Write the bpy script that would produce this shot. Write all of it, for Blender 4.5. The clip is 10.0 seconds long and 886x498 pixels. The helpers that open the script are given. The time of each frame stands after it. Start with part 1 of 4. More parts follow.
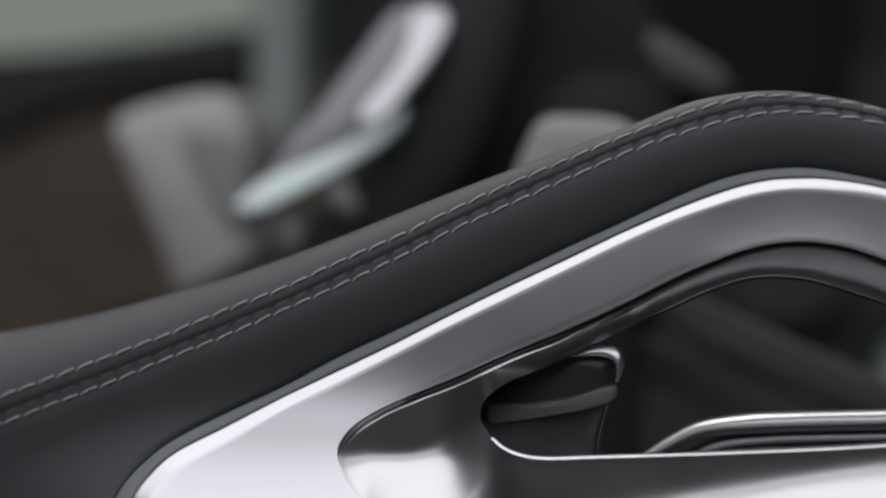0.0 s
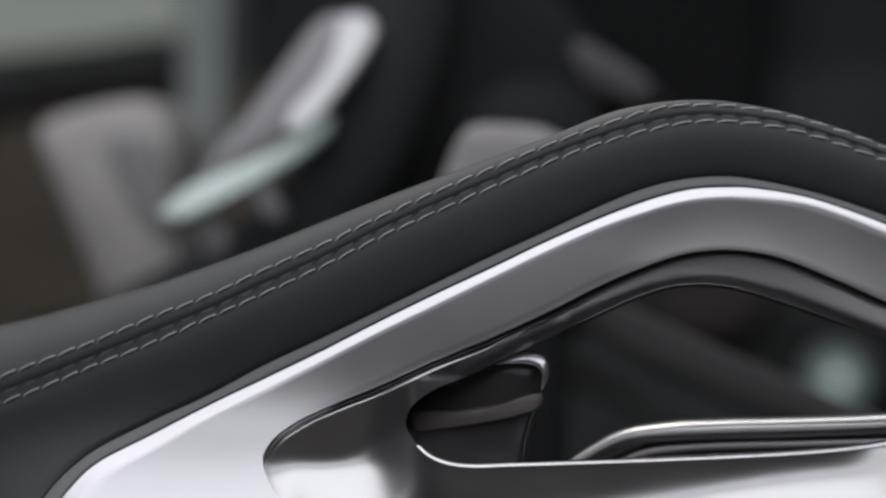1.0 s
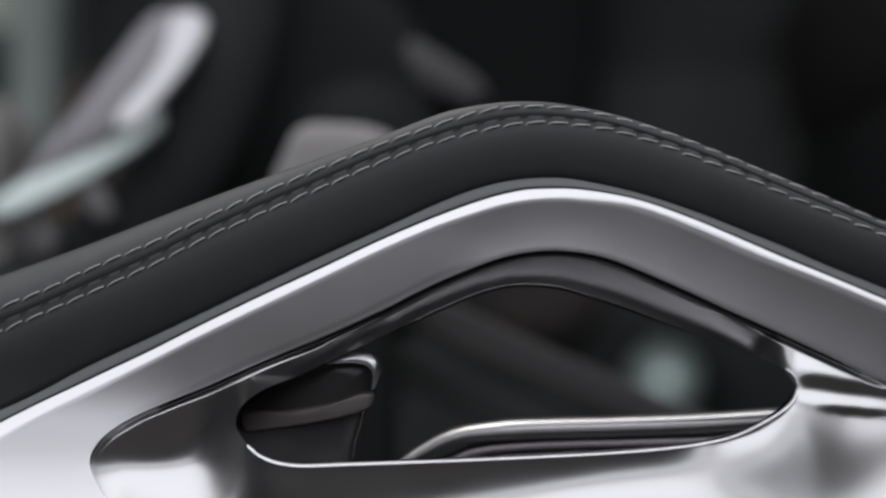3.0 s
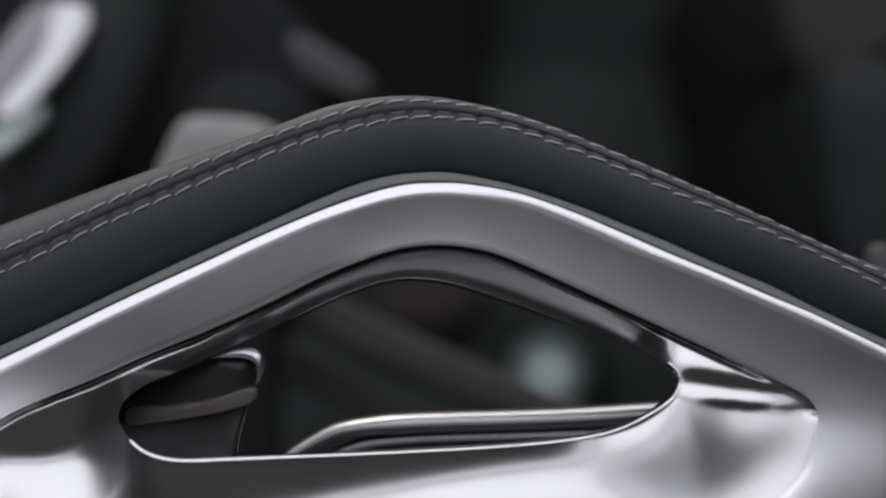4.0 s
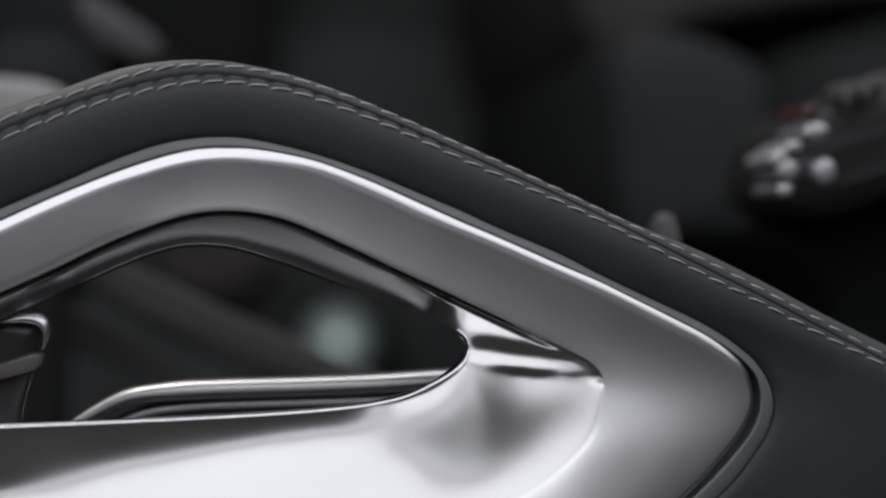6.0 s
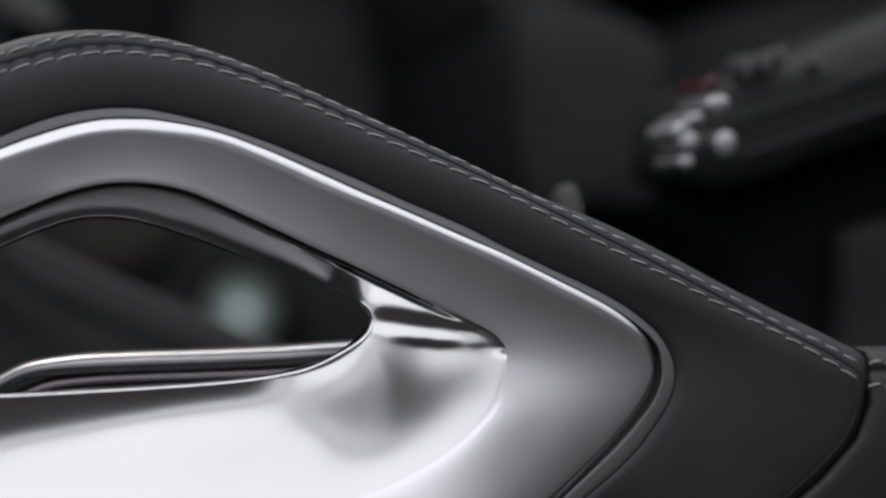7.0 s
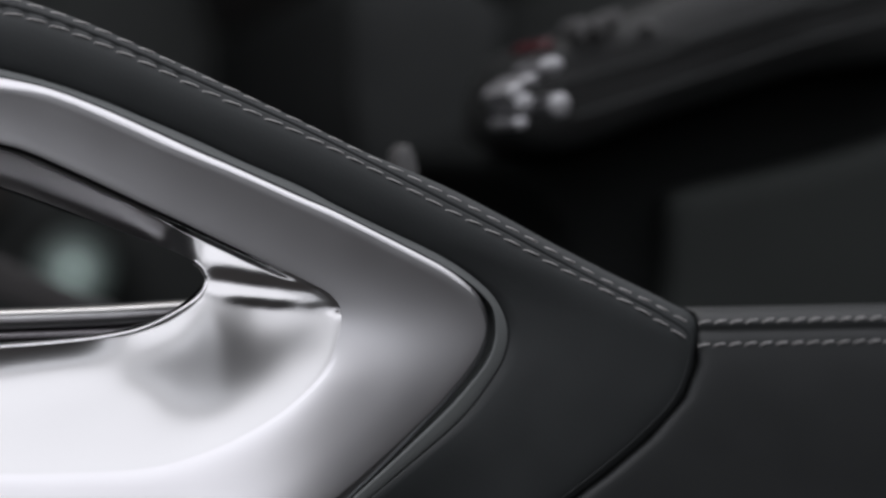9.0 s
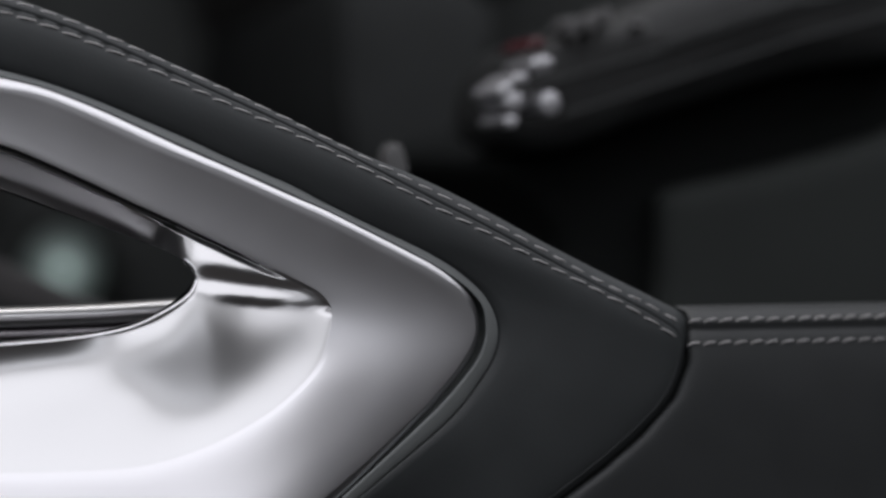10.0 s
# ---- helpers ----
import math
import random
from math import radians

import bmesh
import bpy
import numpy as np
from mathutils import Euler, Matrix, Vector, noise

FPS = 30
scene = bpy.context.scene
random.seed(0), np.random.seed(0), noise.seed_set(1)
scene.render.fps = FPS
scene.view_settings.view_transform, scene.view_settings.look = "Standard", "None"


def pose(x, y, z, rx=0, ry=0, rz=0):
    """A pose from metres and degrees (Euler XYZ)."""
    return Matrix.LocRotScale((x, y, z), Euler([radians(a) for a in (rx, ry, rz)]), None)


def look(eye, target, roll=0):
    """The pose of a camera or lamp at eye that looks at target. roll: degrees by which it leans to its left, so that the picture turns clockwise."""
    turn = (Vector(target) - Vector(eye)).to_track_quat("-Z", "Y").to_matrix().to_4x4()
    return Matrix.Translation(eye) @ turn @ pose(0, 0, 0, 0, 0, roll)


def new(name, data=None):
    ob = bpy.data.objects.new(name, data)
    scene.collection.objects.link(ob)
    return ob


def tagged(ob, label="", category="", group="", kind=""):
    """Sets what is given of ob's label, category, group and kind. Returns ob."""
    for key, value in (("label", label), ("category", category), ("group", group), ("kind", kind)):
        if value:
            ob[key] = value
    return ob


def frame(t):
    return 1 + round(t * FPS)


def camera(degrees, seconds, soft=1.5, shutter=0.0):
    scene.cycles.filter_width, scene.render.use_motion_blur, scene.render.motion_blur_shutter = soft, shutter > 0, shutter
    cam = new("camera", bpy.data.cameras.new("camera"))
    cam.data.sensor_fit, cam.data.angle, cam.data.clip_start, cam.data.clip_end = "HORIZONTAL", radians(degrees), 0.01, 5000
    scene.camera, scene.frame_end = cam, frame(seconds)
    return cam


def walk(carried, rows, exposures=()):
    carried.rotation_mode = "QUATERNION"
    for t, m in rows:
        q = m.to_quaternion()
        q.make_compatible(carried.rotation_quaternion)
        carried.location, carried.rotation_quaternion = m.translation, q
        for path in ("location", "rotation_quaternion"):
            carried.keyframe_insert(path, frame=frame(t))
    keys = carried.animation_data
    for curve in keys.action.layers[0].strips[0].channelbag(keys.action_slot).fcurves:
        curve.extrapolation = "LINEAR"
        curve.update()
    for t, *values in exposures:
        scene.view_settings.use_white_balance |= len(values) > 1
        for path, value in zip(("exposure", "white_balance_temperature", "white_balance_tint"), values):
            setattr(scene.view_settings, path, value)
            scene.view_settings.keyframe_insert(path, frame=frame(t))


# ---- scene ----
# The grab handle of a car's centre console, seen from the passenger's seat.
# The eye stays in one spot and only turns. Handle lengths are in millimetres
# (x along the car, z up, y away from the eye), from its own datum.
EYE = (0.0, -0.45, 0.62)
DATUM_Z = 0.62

cam = camera(24.88, 10.0, soft=2.4)
cam.data.dof.use_dof = True
cam.data.dof.focus_distance = 0.458
cam.data.dof.aperture_fstop = 5.2

TURNS = [  # seconds, yaw, pitch, roll
    (0, 11.468, 0.189, -0.597),
    (0.5, 10.544, 0.231, -0.537),
    (1, 9.357, 0.389, -0.531),
    (1.5, 8.329, 0.432, -0.395),
    (2, 7.006, 0.415, -0.363),
    (2.5, 5.973, 0.381, -0.294),
    (2.7, 5.430, 0.373, -0.270),
    (3.8, 1.954, 0.237, -0.091),
    (4, 1.273, 0.170, -0.083),
    (4.5, -0.000, 0.000, -0.000),
    (5, -1.831, -0.221, 0.114),
    (5.5, -3.186, -0.475, 0.135),
    (5.7, -3.774, -0.579, 0.274),
    (6.8, -6.949, -1.377, 0.498),
    (7, -7.447, -1.549, 0.440),
    (7.5, -8.673, -1.971, 0.588),
    (8, -10.153, -2.363, 0.710),
    (8.5, -11.248, -2.528, 0.800),
    (9, -12.167, -2.637, 0.919),
    (9.5, -12.353, -2.655, 0.912),
    (10, -12.446, -2.673, 0.920)]
walk(cam, [(t, pose(*EYE, 90 + p, 0, y) @ pose(0, 0, 0, 0, 0, r)) for t, y, p, r in TURNS])

# ---------------------------------------------------------------- light
world = bpy.data.worlds.new("sky")
scene.world = world
world.use_nodes = True
wn = world.node_tree
sky = wn.nodes.new("ShaderNodeTexSky")
sky.sky_type = "NISHITA"
sky.sun_disc = False
sky.sun_elevation = radians(48)
sky.dust_density = 6
sky.sun_rotation = radians(-32)
wn.links.new(sky.outputs[0], wn.nodes["Background"].inputs[0])
wn.nodes["Background"].inputs[1].default_value = 0.05

sun_data = bpy.data.lights.new("sun", "SUN")
sun_data.energy = 0.6
sun_data.angle = radians(18)
sun_data.color = (1.0, 0.96, 0.9)
sun = new("sun", sun_data)
sun.matrix_world = look((-1.0, 1.6, 4), (0, 0, 0))


def area_lamp(name, eye, target, w, h, watts, color=(1, 1, 1)):
    data = bpy.data.lights.new(name, "AREA")
    data.shape, data.size, data.size_y, data.energy, data.color = "RECTANGLE", w, h, watts, color
    ob = new(name, data)
    ob.matrix_world = look(eye, target)
    return ob


# Area lamps added overhead and behind the eye, with no window in view.
area_lamp("overhead_lamp", (0.0, -0.3, 1.24), (0.0, -0.3, 0), 2.0, 1.3, 11.8, (1.0, 0.985, 1.022))
area_lamp("lamp_behind_eye", (-0.12, -1.08, 0.98), (-0.12, 0, 0.8), 1.5, 0.3, 1.65, (1.0, 0.985, 1.022))
scene.view_settings.exposure = 0.0

# ---------------------------------------------------------------- materials
def material(name, color, rough=0.5, metal=0.0, grain=0.0, grain_scale=900.0, vary=0.12, vary_scale=6.0,
             stain_scale=30.0, spec=0.5, coat=0.0, rough_vary=0.08, cells=False, emit=None):
    m = bpy.data.materials.new(name)
    m.use_nodes = True
    nt = m.node_tree
    b = nt.nodes["Principled BSDF"]
    geo = nt.nodes.new("ShaderNodeTexCoord")
    big = nt.nodes.new("ShaderNodeTexNoise")
    big.inputs["Scale"].default_value = vary_scale
    big.inputs["Detail"].default_value = 4
    small = nt.nodes.new("ShaderNodeTexNoise")
    small.inputs["Scale"].default_value = stain_scale
    small.inputs["Detail"].default_value = 6
    for n in (big, small):
        nt.links.new(geo.outputs["Object"], n.inputs["Vector"])
    mean = nt.nodes.new("ShaderNodeMath")
    mean.operation = "ADD"
    nt.links.new(big.outputs["Fac"], mean.inputs[0])
    nt.links.new(small.outputs["Fac"], mean.inputs[1])
    ramp = nt.nodes.new("ShaderNodeMapRange")
    ramp.inputs["From Min"].default_value, ramp.inputs["From Max"].default_value = 0.6, 1.4
    ramp.inputs["To Min"].default_value, ramp.inputs["To Max"].default_value = 1 - vary, 1 + vary
    nt.links.new(mean.outputs[0], ramp.inputs["Value"])
    mul = nt.nodes.new("ShaderNodeVectorMath")
    mul.operation = "SCALE"
    mul.inputs[0].default_value = color
    nt.links.new(ramp.outputs[0], mul.inputs["Scale"])
    nt.links.new(mul.outputs[0], b.inputs["Base Color"])
    rr = nt.nodes.new("ShaderNodeMapRange")
    rr.inputs["From Min"].default_value, rr.inputs["From Max"].default_value = 0.3, 0.7
    rr.inputs["To Min"].default_value = max(0.02, rough * (1 - rough_vary))
    rr.inputs["To Max"].default_value = min(1.0, rough * (1 + rough_vary))
    nt.links.new(small.outputs["Fac"], rr.inputs["Value"])
    nt.links.new(rr.outputs[0], b.inputs["Roughness"])
    b.inputs["Metallic"].default_value = metal
    b.inputs["Specular IOR Level"].default_value = spec
    b.inputs["Coat Weight"].default_value = coat
    b.inputs["Coat Roughness"].default_value = 0.05
    if grain:
        if cells:
            tex = nt.nodes.new("ShaderNodeTexVoronoi")
            tex.feature = "SMOOTH_F1"
            out = tex.outputs["Distance"]
        else:
            tex = nt.nodes.new("ShaderNodeTexNoise")
            tex.inputs["Detail"].default_value = 3
            out = tex.outputs["Fac"]
        tex.inputs["Scale"].default_value = grain_scale
        nt.links.new(geo.outputs["Object"], tex.inputs["Vector"])
        bump = nt.nodes.new("ShaderNodeBump")
        bump.inputs["Strength"].default_value = grain
        bump.inputs["Distance"].default_value = 0.0003
        nt.links.new(out, bump.inputs["Height"])
        nt.links.new(bump.outputs[0], b.inputs["Normal"])
    if emit:
        b.inputs["Emission Color"].default_value = (*emit[:3], 1)
        b.inputs["Emission Strength"].default_value = emit[3]
    return m


LEATHER = material("dark_leather", (0.0345, 0.0385, 0.0398), 0.52, grain=0.07, grain_scale=1500, cells=True, vary=0.10, vary_scale=12, stain_scale=90)
PANEL_LEATHER = material("panel_leather", (0.027, 0.0295, 0.0305), 0.58, grain=0.07, grain_scale=1500, cells=True, vary=0.10, vary_scale=12, stain_scale=90)
THREAD = material("grey_thread", (0.46, 0.45, 0.445), 0.75, grain=0.5, grain_scale=5000, vary=0.15, stain_scale=400)
SATIN = material("satin_aluminium", (0.655, 0.652, 0.668), 0.34, metal=1.0, vary=0.015, vary_scale=15, stain_scale=60, rough_vary=0.04)
BOWL = material("bright_satin_aluminium", (0.605, 0.605, 0.61), 0.32, metal=1.0, vary=0.015, vary_scale=15, stain_scale=60, rough_vary=0.04)
CHROME = material("polished_chrome", (0.80, 0.80, 0.82), 0.08, metal=1.0, vary=0.03, stain_scale=80)
DARK_CHROME = material("smoked_chrome", (0.22, 0.21, 0.22), 0.16, metal=1.0, vary=0.08, stain_scale=80)
RUBBER = material("grey_rubber", (0.155, 0.166, 0.165), 0.55, vary=0.08, stain_scale=150, grain=0.1, grain_scale=2500)
GLOSS_BLACK = material("gloss_black_plastic", (0.05, 0.05, 0.051), 0.25, vary=0.1)
BLACK = material("matt_black_plastic", (0.015, 0.016, 0.016), 0.8, spec=0.15, vary=0.2, grain=0.2, grain_scale=900)
DARK_TRIM = material("dark_grey_trim", (0.036, 0.038, 0.038), 0.75, spec=0.2, vary=0.2, grain=0.2, grain_scale=900)
BROWN = material("brown_door_leather", (0.132, 0.105, 0.078), 0.7, vary=0.25, grain=0.2, grain_scale=700)
BROWN_DARK = material("dull_brown_leather", (0.085, 0.074, 0.066), 0.7, vary=0.25, grain=0.2, grain_scale=700)
GREY_SEAT = material("grey_leather", (0.42, 0.405, 0.39), 0.55, vary=0.15, grain=0.2, grain_scale=700)
SPOKE_HIGHLIGHT = material("spoke_highlight", (0.68, 0.68, 0.70), 0.35, metal=0.1, vary=0.05)
PILLAR_REFLECTION = material("pillar_reflection", (0.46, 0.53, 0.50), 0.5, vary=0.1)
HEADLINER = material("headliner", (0.05, 0.05, 0.05), 0.9, vary=0.1, grain=0.3, grain_scale=500)
CARPET = material("carpet", (0.02, 0.02, 0.02), 0.95, vary=0.3, grain=0.5, grain_scale=800)
OUTSIDE = material("hazy_outside", (0.3, 0.33, 0.3), 0.9, vary=0.1, vary_scale=2, emit=(0.25, 0.275, 0.24, 0.72))
SPOKE_REFLECTION = material("spoke_reflection", (0.66, 0.77, 0.735), 0.35, metal=0.0, vary=0.05)
LATCH_EDGE = material("bright_latch_metal", (0.75, 0.75, 0.77), 0.3, metal=1.0, vary=0.03, stain_scale=80)
LATCH_FACE = material("brown_gloss_plastic", (0.13, 0.115, 0.11), 0.3, vary=0.15, stain_scale=120)
UPPER = material("dull_brown_trim", (0.03, 0.027, 0.025), 0.75, vary=0.2)
POST = material("charcoal_pillar_trim", (0.05, 0.054, 0.053), 0.8, spec=0.2, vary=0.2)
PAD_GREY = material("mid_grey_leather", (0.31, 0.30, 0.295), 0.55, vary=0.2, vary_scale=12, grain=0.2, grain_scale=700)
DOOR_FAR = material("charcoal_far_door", (0.088, 0.093, 0.091), 0.8, spec=0.2, vary=0.25, vary_scale=4)
OVAL = material("mid_grey_trim", (0.06, 0.06, 0.062), 0.5, vary=0.1)
NEAR_WALL_DARK = material("near_wall_dark", (0.014, 0.0138, 0.014), 0.7, vary=0.1, grain=0.2, grain_scale=500)
OVAL_LIGHT = material("light_trim", (0.095, 0.094, 0.095), 0.6, vary=0.1)
BUTTON = material("button_grey", (0.17, 0.168, 0.17), 0.5, vary=0.1)
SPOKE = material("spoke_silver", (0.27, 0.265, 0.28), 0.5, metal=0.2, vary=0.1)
SEAT_DARK = material("dark_seat_leather", (0.03, 0.027, 0.026), 0.7, spec=0.2, vary=0.1, grain=0.2, grain_scale=500)
WALL_DARK = material("charcoal_door_trim", (0.064, 0.066, 0.065), 0.8, spec=0.2, vary=0.25, vary_scale=4)
LOWER = material("green_grey_trim", (0.03, 0.0335, 0.032), 0.8, spec=0.2, vary=0.2)
STRIP_SHADE = material("under_strip_shade", (0.011, 0.012, 0.0118), 0.9, spec=0.05)
STRIP = material("black_switch_panel", (0.011, 0.012, 0.012), 0.6, vary=0.3, vary_scale=40, stain_scale=150)
SEAT_INSET = material("grey_seat_inset", (0.27, 0.265, 0.26), 0.6, vary=0.15)
SIDE_TRIM = material("dark_side_trim", (0.026, 0.028, 0.028), 0.75, spec=0.2, vary=0.25, vary_scale=10)
RED = material("red_lens", (0.06, 0.012, 0.016), 0.4)
KNOB = material("brushed_knob_metal", (0.47, 0.47, 0.49), 0.35, metal=0.5, vary=0.2, stain_scale=200)
STRAP = material("woven_strap", (0.055, 0.052, 0.052), 0.8, vary=0.1, grain=0.5, grain_scale=900)
# Emission in three steps paints the soft falloff of one light spot.
GLOW_CORE = material("glow_spot", (0.3, 0.36, 0.34), 0.5, emit=(0.55, 0.70, 0.68, 0.6))
GLOW_RING = material("glow_spot_ring", (0.2, 0.24, 0.23), 0.5, emit=(0.55, 0.70, 0.68, 0.22))
GLOW_RIM = material("glow_spot_rim", (0.12, 0.14, 0.135), 0.5, emit=(0.55, 0.70, 0.68, 0.06))


# ---------------------------------------------------------------- geometry helpers
def mesh_object(name, verts, faces, mat, parent=None, label="", smooth=True):
    me = bpy.data.meshes.new(name)
    me.from_pydata([tuple(v) for v in verts], [], faces)
    me.update()
    me.materials.append(mat)
    if smooth:
        me.polygons.foreach_set("use_smooth", [True] * len(me.polygons))
    ob = new(name, me)
    if parent:
        ob.parent = parent
    if label:
        ob["label"] = label
    return ob


def fix_normals(ob):
    bm = bmesh.new()
    bm.from_mesh(ob.data)
    bmesh.ops.remove_doubles(bm, verts=bm.verts, dist=1e-7)
    bmesh.ops.recalc_face_normals(bm, faces=bm.faces)
    bm.to_mesh(ob.data)
    bm.free()
    return ob


def thing(name, label, category, at=(0, 0, 0), kind="", group=""):
    ob = new(name)
    ob.location = at
    ob.empty_display_size = 0.02
    return tagged(ob, label, category, group, kind)


def spline(pts, closed=False, per=24):
    """Catmull-Rom curve through 2D or 3D points."""
    p = np.array(pts, float)
    n = len(p)
    out = []
    for i in range(n if closed else n - 1):
        if closed:
            a, b, c, d = p[(i - 1) % n], p[i], p[(i + 1) % n], p[(i + 2) % n]
        else:
            b, c = p[i], p[i + 1]
            a = p[i - 1] if i else 2 * b - c
            d = p[i + 2] if i + 2 < n else 2 * c - b
        t1 = max(np.linalg.norm(b - a), 1e-6) ** 0.5
        t2 = t1 + max(np.linalg.norm(c - b), 1e-6) ** 0.5
        t3 = t2 + max(np.linalg.norm(d - c), 1e-6) ** 0.5
        for k in range(per):
            t = t1 + (t2 - t1) * k / per
            a1 = (t1 - t) / t1 * a + t / t1 * b
            a2 = (t2 - t) / (t2 - t1) * b + (t - t1) / (t2 - t1) * c
            a3 = (t3 - t) / (t3 - t2) * c + (t - t2) / (t3 - t2) * d
            b1 = (t2 - t) / t2 * a1 + t / t2 * a2
            b2 = (t3 - t) / (t3 - t1) * a2 + (t - t1) / (t3 - t1) * a3
            out.append((t2 - t) / (t2 - t1) * b1 + (t - t1) / (t2 - t1) * b2)
    if not closed:
        out.append(p[-1])
    return np.array(out)


def even(curve, n):
    """n points spread evenly along a dense polyline."""
    s = np.r_[0, np.cumsum(np.linalg.norm(np.diff(curve, axis=0), axis=1))]
    q = np.linspace(0, s[-1], n)
    return np.stack([np.interp(q, s, curve[:, k]) for k in range(curve.shape[1])], 1)


def stretch(pts, marks, counts, per=24):
    """A curve through pts, spread evenly between the marked points."""
    c = spline(pts, per=per)
    cuts = [0] + [m * per for m in marks] + [len(c) - 1]
    parts = [even(c[a:b + 1], n) for a, b, n in zip(cuts, cuts[1:], counts)]
    return np.vstack([q[:-1] for q in parts[:-1]] + [parts[-1]])


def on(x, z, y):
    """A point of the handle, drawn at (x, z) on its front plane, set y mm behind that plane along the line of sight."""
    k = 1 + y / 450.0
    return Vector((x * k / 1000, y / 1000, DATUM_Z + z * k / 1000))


def loft(name, rings, mat, parent=None, label="", closed=False, cap=False):
    n = len(rings[0])
    verts = [v for r in rings for v in r]
    faces = []
    for j in range(len(rings) - 1):
        for i in range(n if closed else n - 1):
            k = (i + 1) % n
            faces.append((j * n + i, j * n + k, (j + 1) * n + k, (j + 1) * n + i))
    if cap:
        faces.append(tuple(range(n))[::-1])
        faces.append(tuple(range((len(rings) - 1) * n, len(rings) * n)))
    return fix_normals(mesh_object(name, verts, faces, mat, parent, label))


def tube(name, path, radius, mat, parent=None, label="", sides=10, flat=1.0):
    """A round bar along 3D points, with rounded ends. radius: one, or one for each point."""
    p = [Vector(q) for q in path]
    n = len(p)
    rad = [radius] * n if isinstance(radius, (int, float)) else list(radius)
    rings = []
    ref = Vector((0, 1, 0))
    for i in range(n):
        t = (p[min(i + 1, n - 1)] - p[max(i - 1, 0)]).normalized()
        u = (ref - t * ref.dot(t)).normalized()
        w = t.cross(u)
        rings.append((p[i], u, w, rad[i], t))
    full = []
    c, u, w, r, t = rings[0]
    for a in (0.15, 0.6, 0.9):
        full.append((c - t * r * math.sqrt(1 - a * a), u, w, r * a))
    full += [q[:4] for q in rings]
    c, u, w, r, t = rings[-1]
    for a in (0.9, 0.6, 0.15):
        full.append((c + t * r * math.sqrt(1 - a * a), u, w, r * a))
    loops = [[c + (u * math.cos(2 * math.pi * k / sides) * flat + w * math.sin(2 * math.pi * k / sides)) * r for k in range(sides)]
             for c, u, w, r in full]
    return loft(name, loops, mat, parent, label, closed=True, cap=True)


def cushion(name, outline, y, thick, mat, parent=None, label="", bulge=0.35, round_pts=True, z0=None, lean=0.0):
    """A padded panel: a rounded outline (mm, x and z at its own depth) with a domed front at y and a flat back."""
    z0 = DATUM_Z if z0 is None else z0
    c = spline(outline, closed=True, per=8) if round_pts else np.array(outline, float)
    c = even(np.vstack([c, c[:1]]), 97)[:-1]
    mid = c.mean(0)
    size = np.linalg.norm(c - mid, axis=1).mean()
    edge = min(thick * 0.45, size * 0.2)
    rings = []
    for scale, dy in ((0.97, thick), (1.0, thick * 0.9), (1.0, edge), (0.99, edge * 0.55), (0.965, edge * 0.2), (0.92, 0.0),
                      (0.75, -bulge * edge * 0.7), (0.5, -bulge * edge * 1.2), (0.2, -bulge * edge * 1.45), (0.02, -bulge * edge * 1.5)):
        q = mid + (c - mid) * scale
        rings.append([Vector((a / 1000, (y + dy + lean * (b - mid[1])) / 1000, z0 + b / 1000)) for a, b in q])
    return loft(name, rings, mat, parent, label, closed=True, cap=True)


def nearer(outline, y, was=28):
    """An outline drawn at one depth, brought to depth y on the same lines of sight."""
    return [(x * (450 + y) / (450 + was), z * (450 + y) / (450 + was)) for x, z in outline]


def box(name, lo, hi, mat, parent=None, label="", bevel=0.0):
    bm = bmesh.new()
    bmesh.ops.create_cube(bm, size=1)
    for v in bm.verts:
        v.co = Vector([lo[k] if v.co[k] < 0 else hi[k] for k in range(3)])
    if bevel:
        bmesh.ops.bevel(bm, geom=bm.edges[:], offset=bevel, segments=3, affect="EDGES", profile=0.5)
    me = bpy.data.meshes.new(name)
    bm.to_mesh(me)
    bm.free()
    me.materials.append(mat)
    ob = new(name, me)
    if parent:
        ob.parent = parent
    if label:
        ob["label"] = label
    return ob


def smooth_step(a, b, x):
    t = np.clip((np.asarray(x, float) - a) / (b - a), 0, 1)
    return t * t * (3 - 2 * t)


# ---------------------------------------------------------------- cabin
def structure(ob, label, category):
    return tagged(ob, label, category, kind="structure")


structure(box("floor", (-1.5, -1.1, -0.06), (1.5, 1.3, 0.0), CARPET), "dark carpeted floor of the car cabin", "floor")
structure(box("wall_front", (-1.56, -1.1, 0.0), (-1.5, 1.3, 1.3), DARK_TRIM), "dark trim closing one end of the cabin", "wall")
structure(box("wall_rear", (1.5, -1.1, 0.0), (1.56, 1.3, 1.3), DARK_TRIM), "dark trim closing the other end of the cabin", "wall")
# Near wall and roof stay unseen; they shape what the metal reflects.
near = structure(box("wall_near", (-1.5, -1.16, 0.0), (1.5, -1.1, 0.82), NEAR_WALL_DARK), "unseen dark wall behind the viewer, for the metal to reflect", "wall")
box("upper_rail", (-1.5, -1.16, 1.14), (1.5, -1.1, 1.3), HEADLINER, near)
# Unseen posts added to block sky light on both sides of the lamp.
box("light_block_post", (0.65, -1.16, 0.82), (1.5, -1.1, 1.14), HEADLINER, near)
box("light_block_post", (-1.5, -1.16, 0.82), (-0.89, -1.1, 1.14), HEADLINER, near)
roof = structure(box("ceiling", (-1.5, -1.1, 1.26), (1.5, -0.96, 1.3), HEADLINER), "unseen dark headliner, left open for the overhead light", "ceiling")
box("roof_panel", (-1.5, 0.36, 1.26), (1.5, 1.3, 1.3), HEADLINER, roof)
box("roof_end", (-1.5, -0.96, 1.26), (-1.02, 0.36, 1.3), HEADLINER, roof)
box("roof_end", (1.02, -0.96, 1.26), (1.5, 0.36, 1.3), HEADLINER, roof)

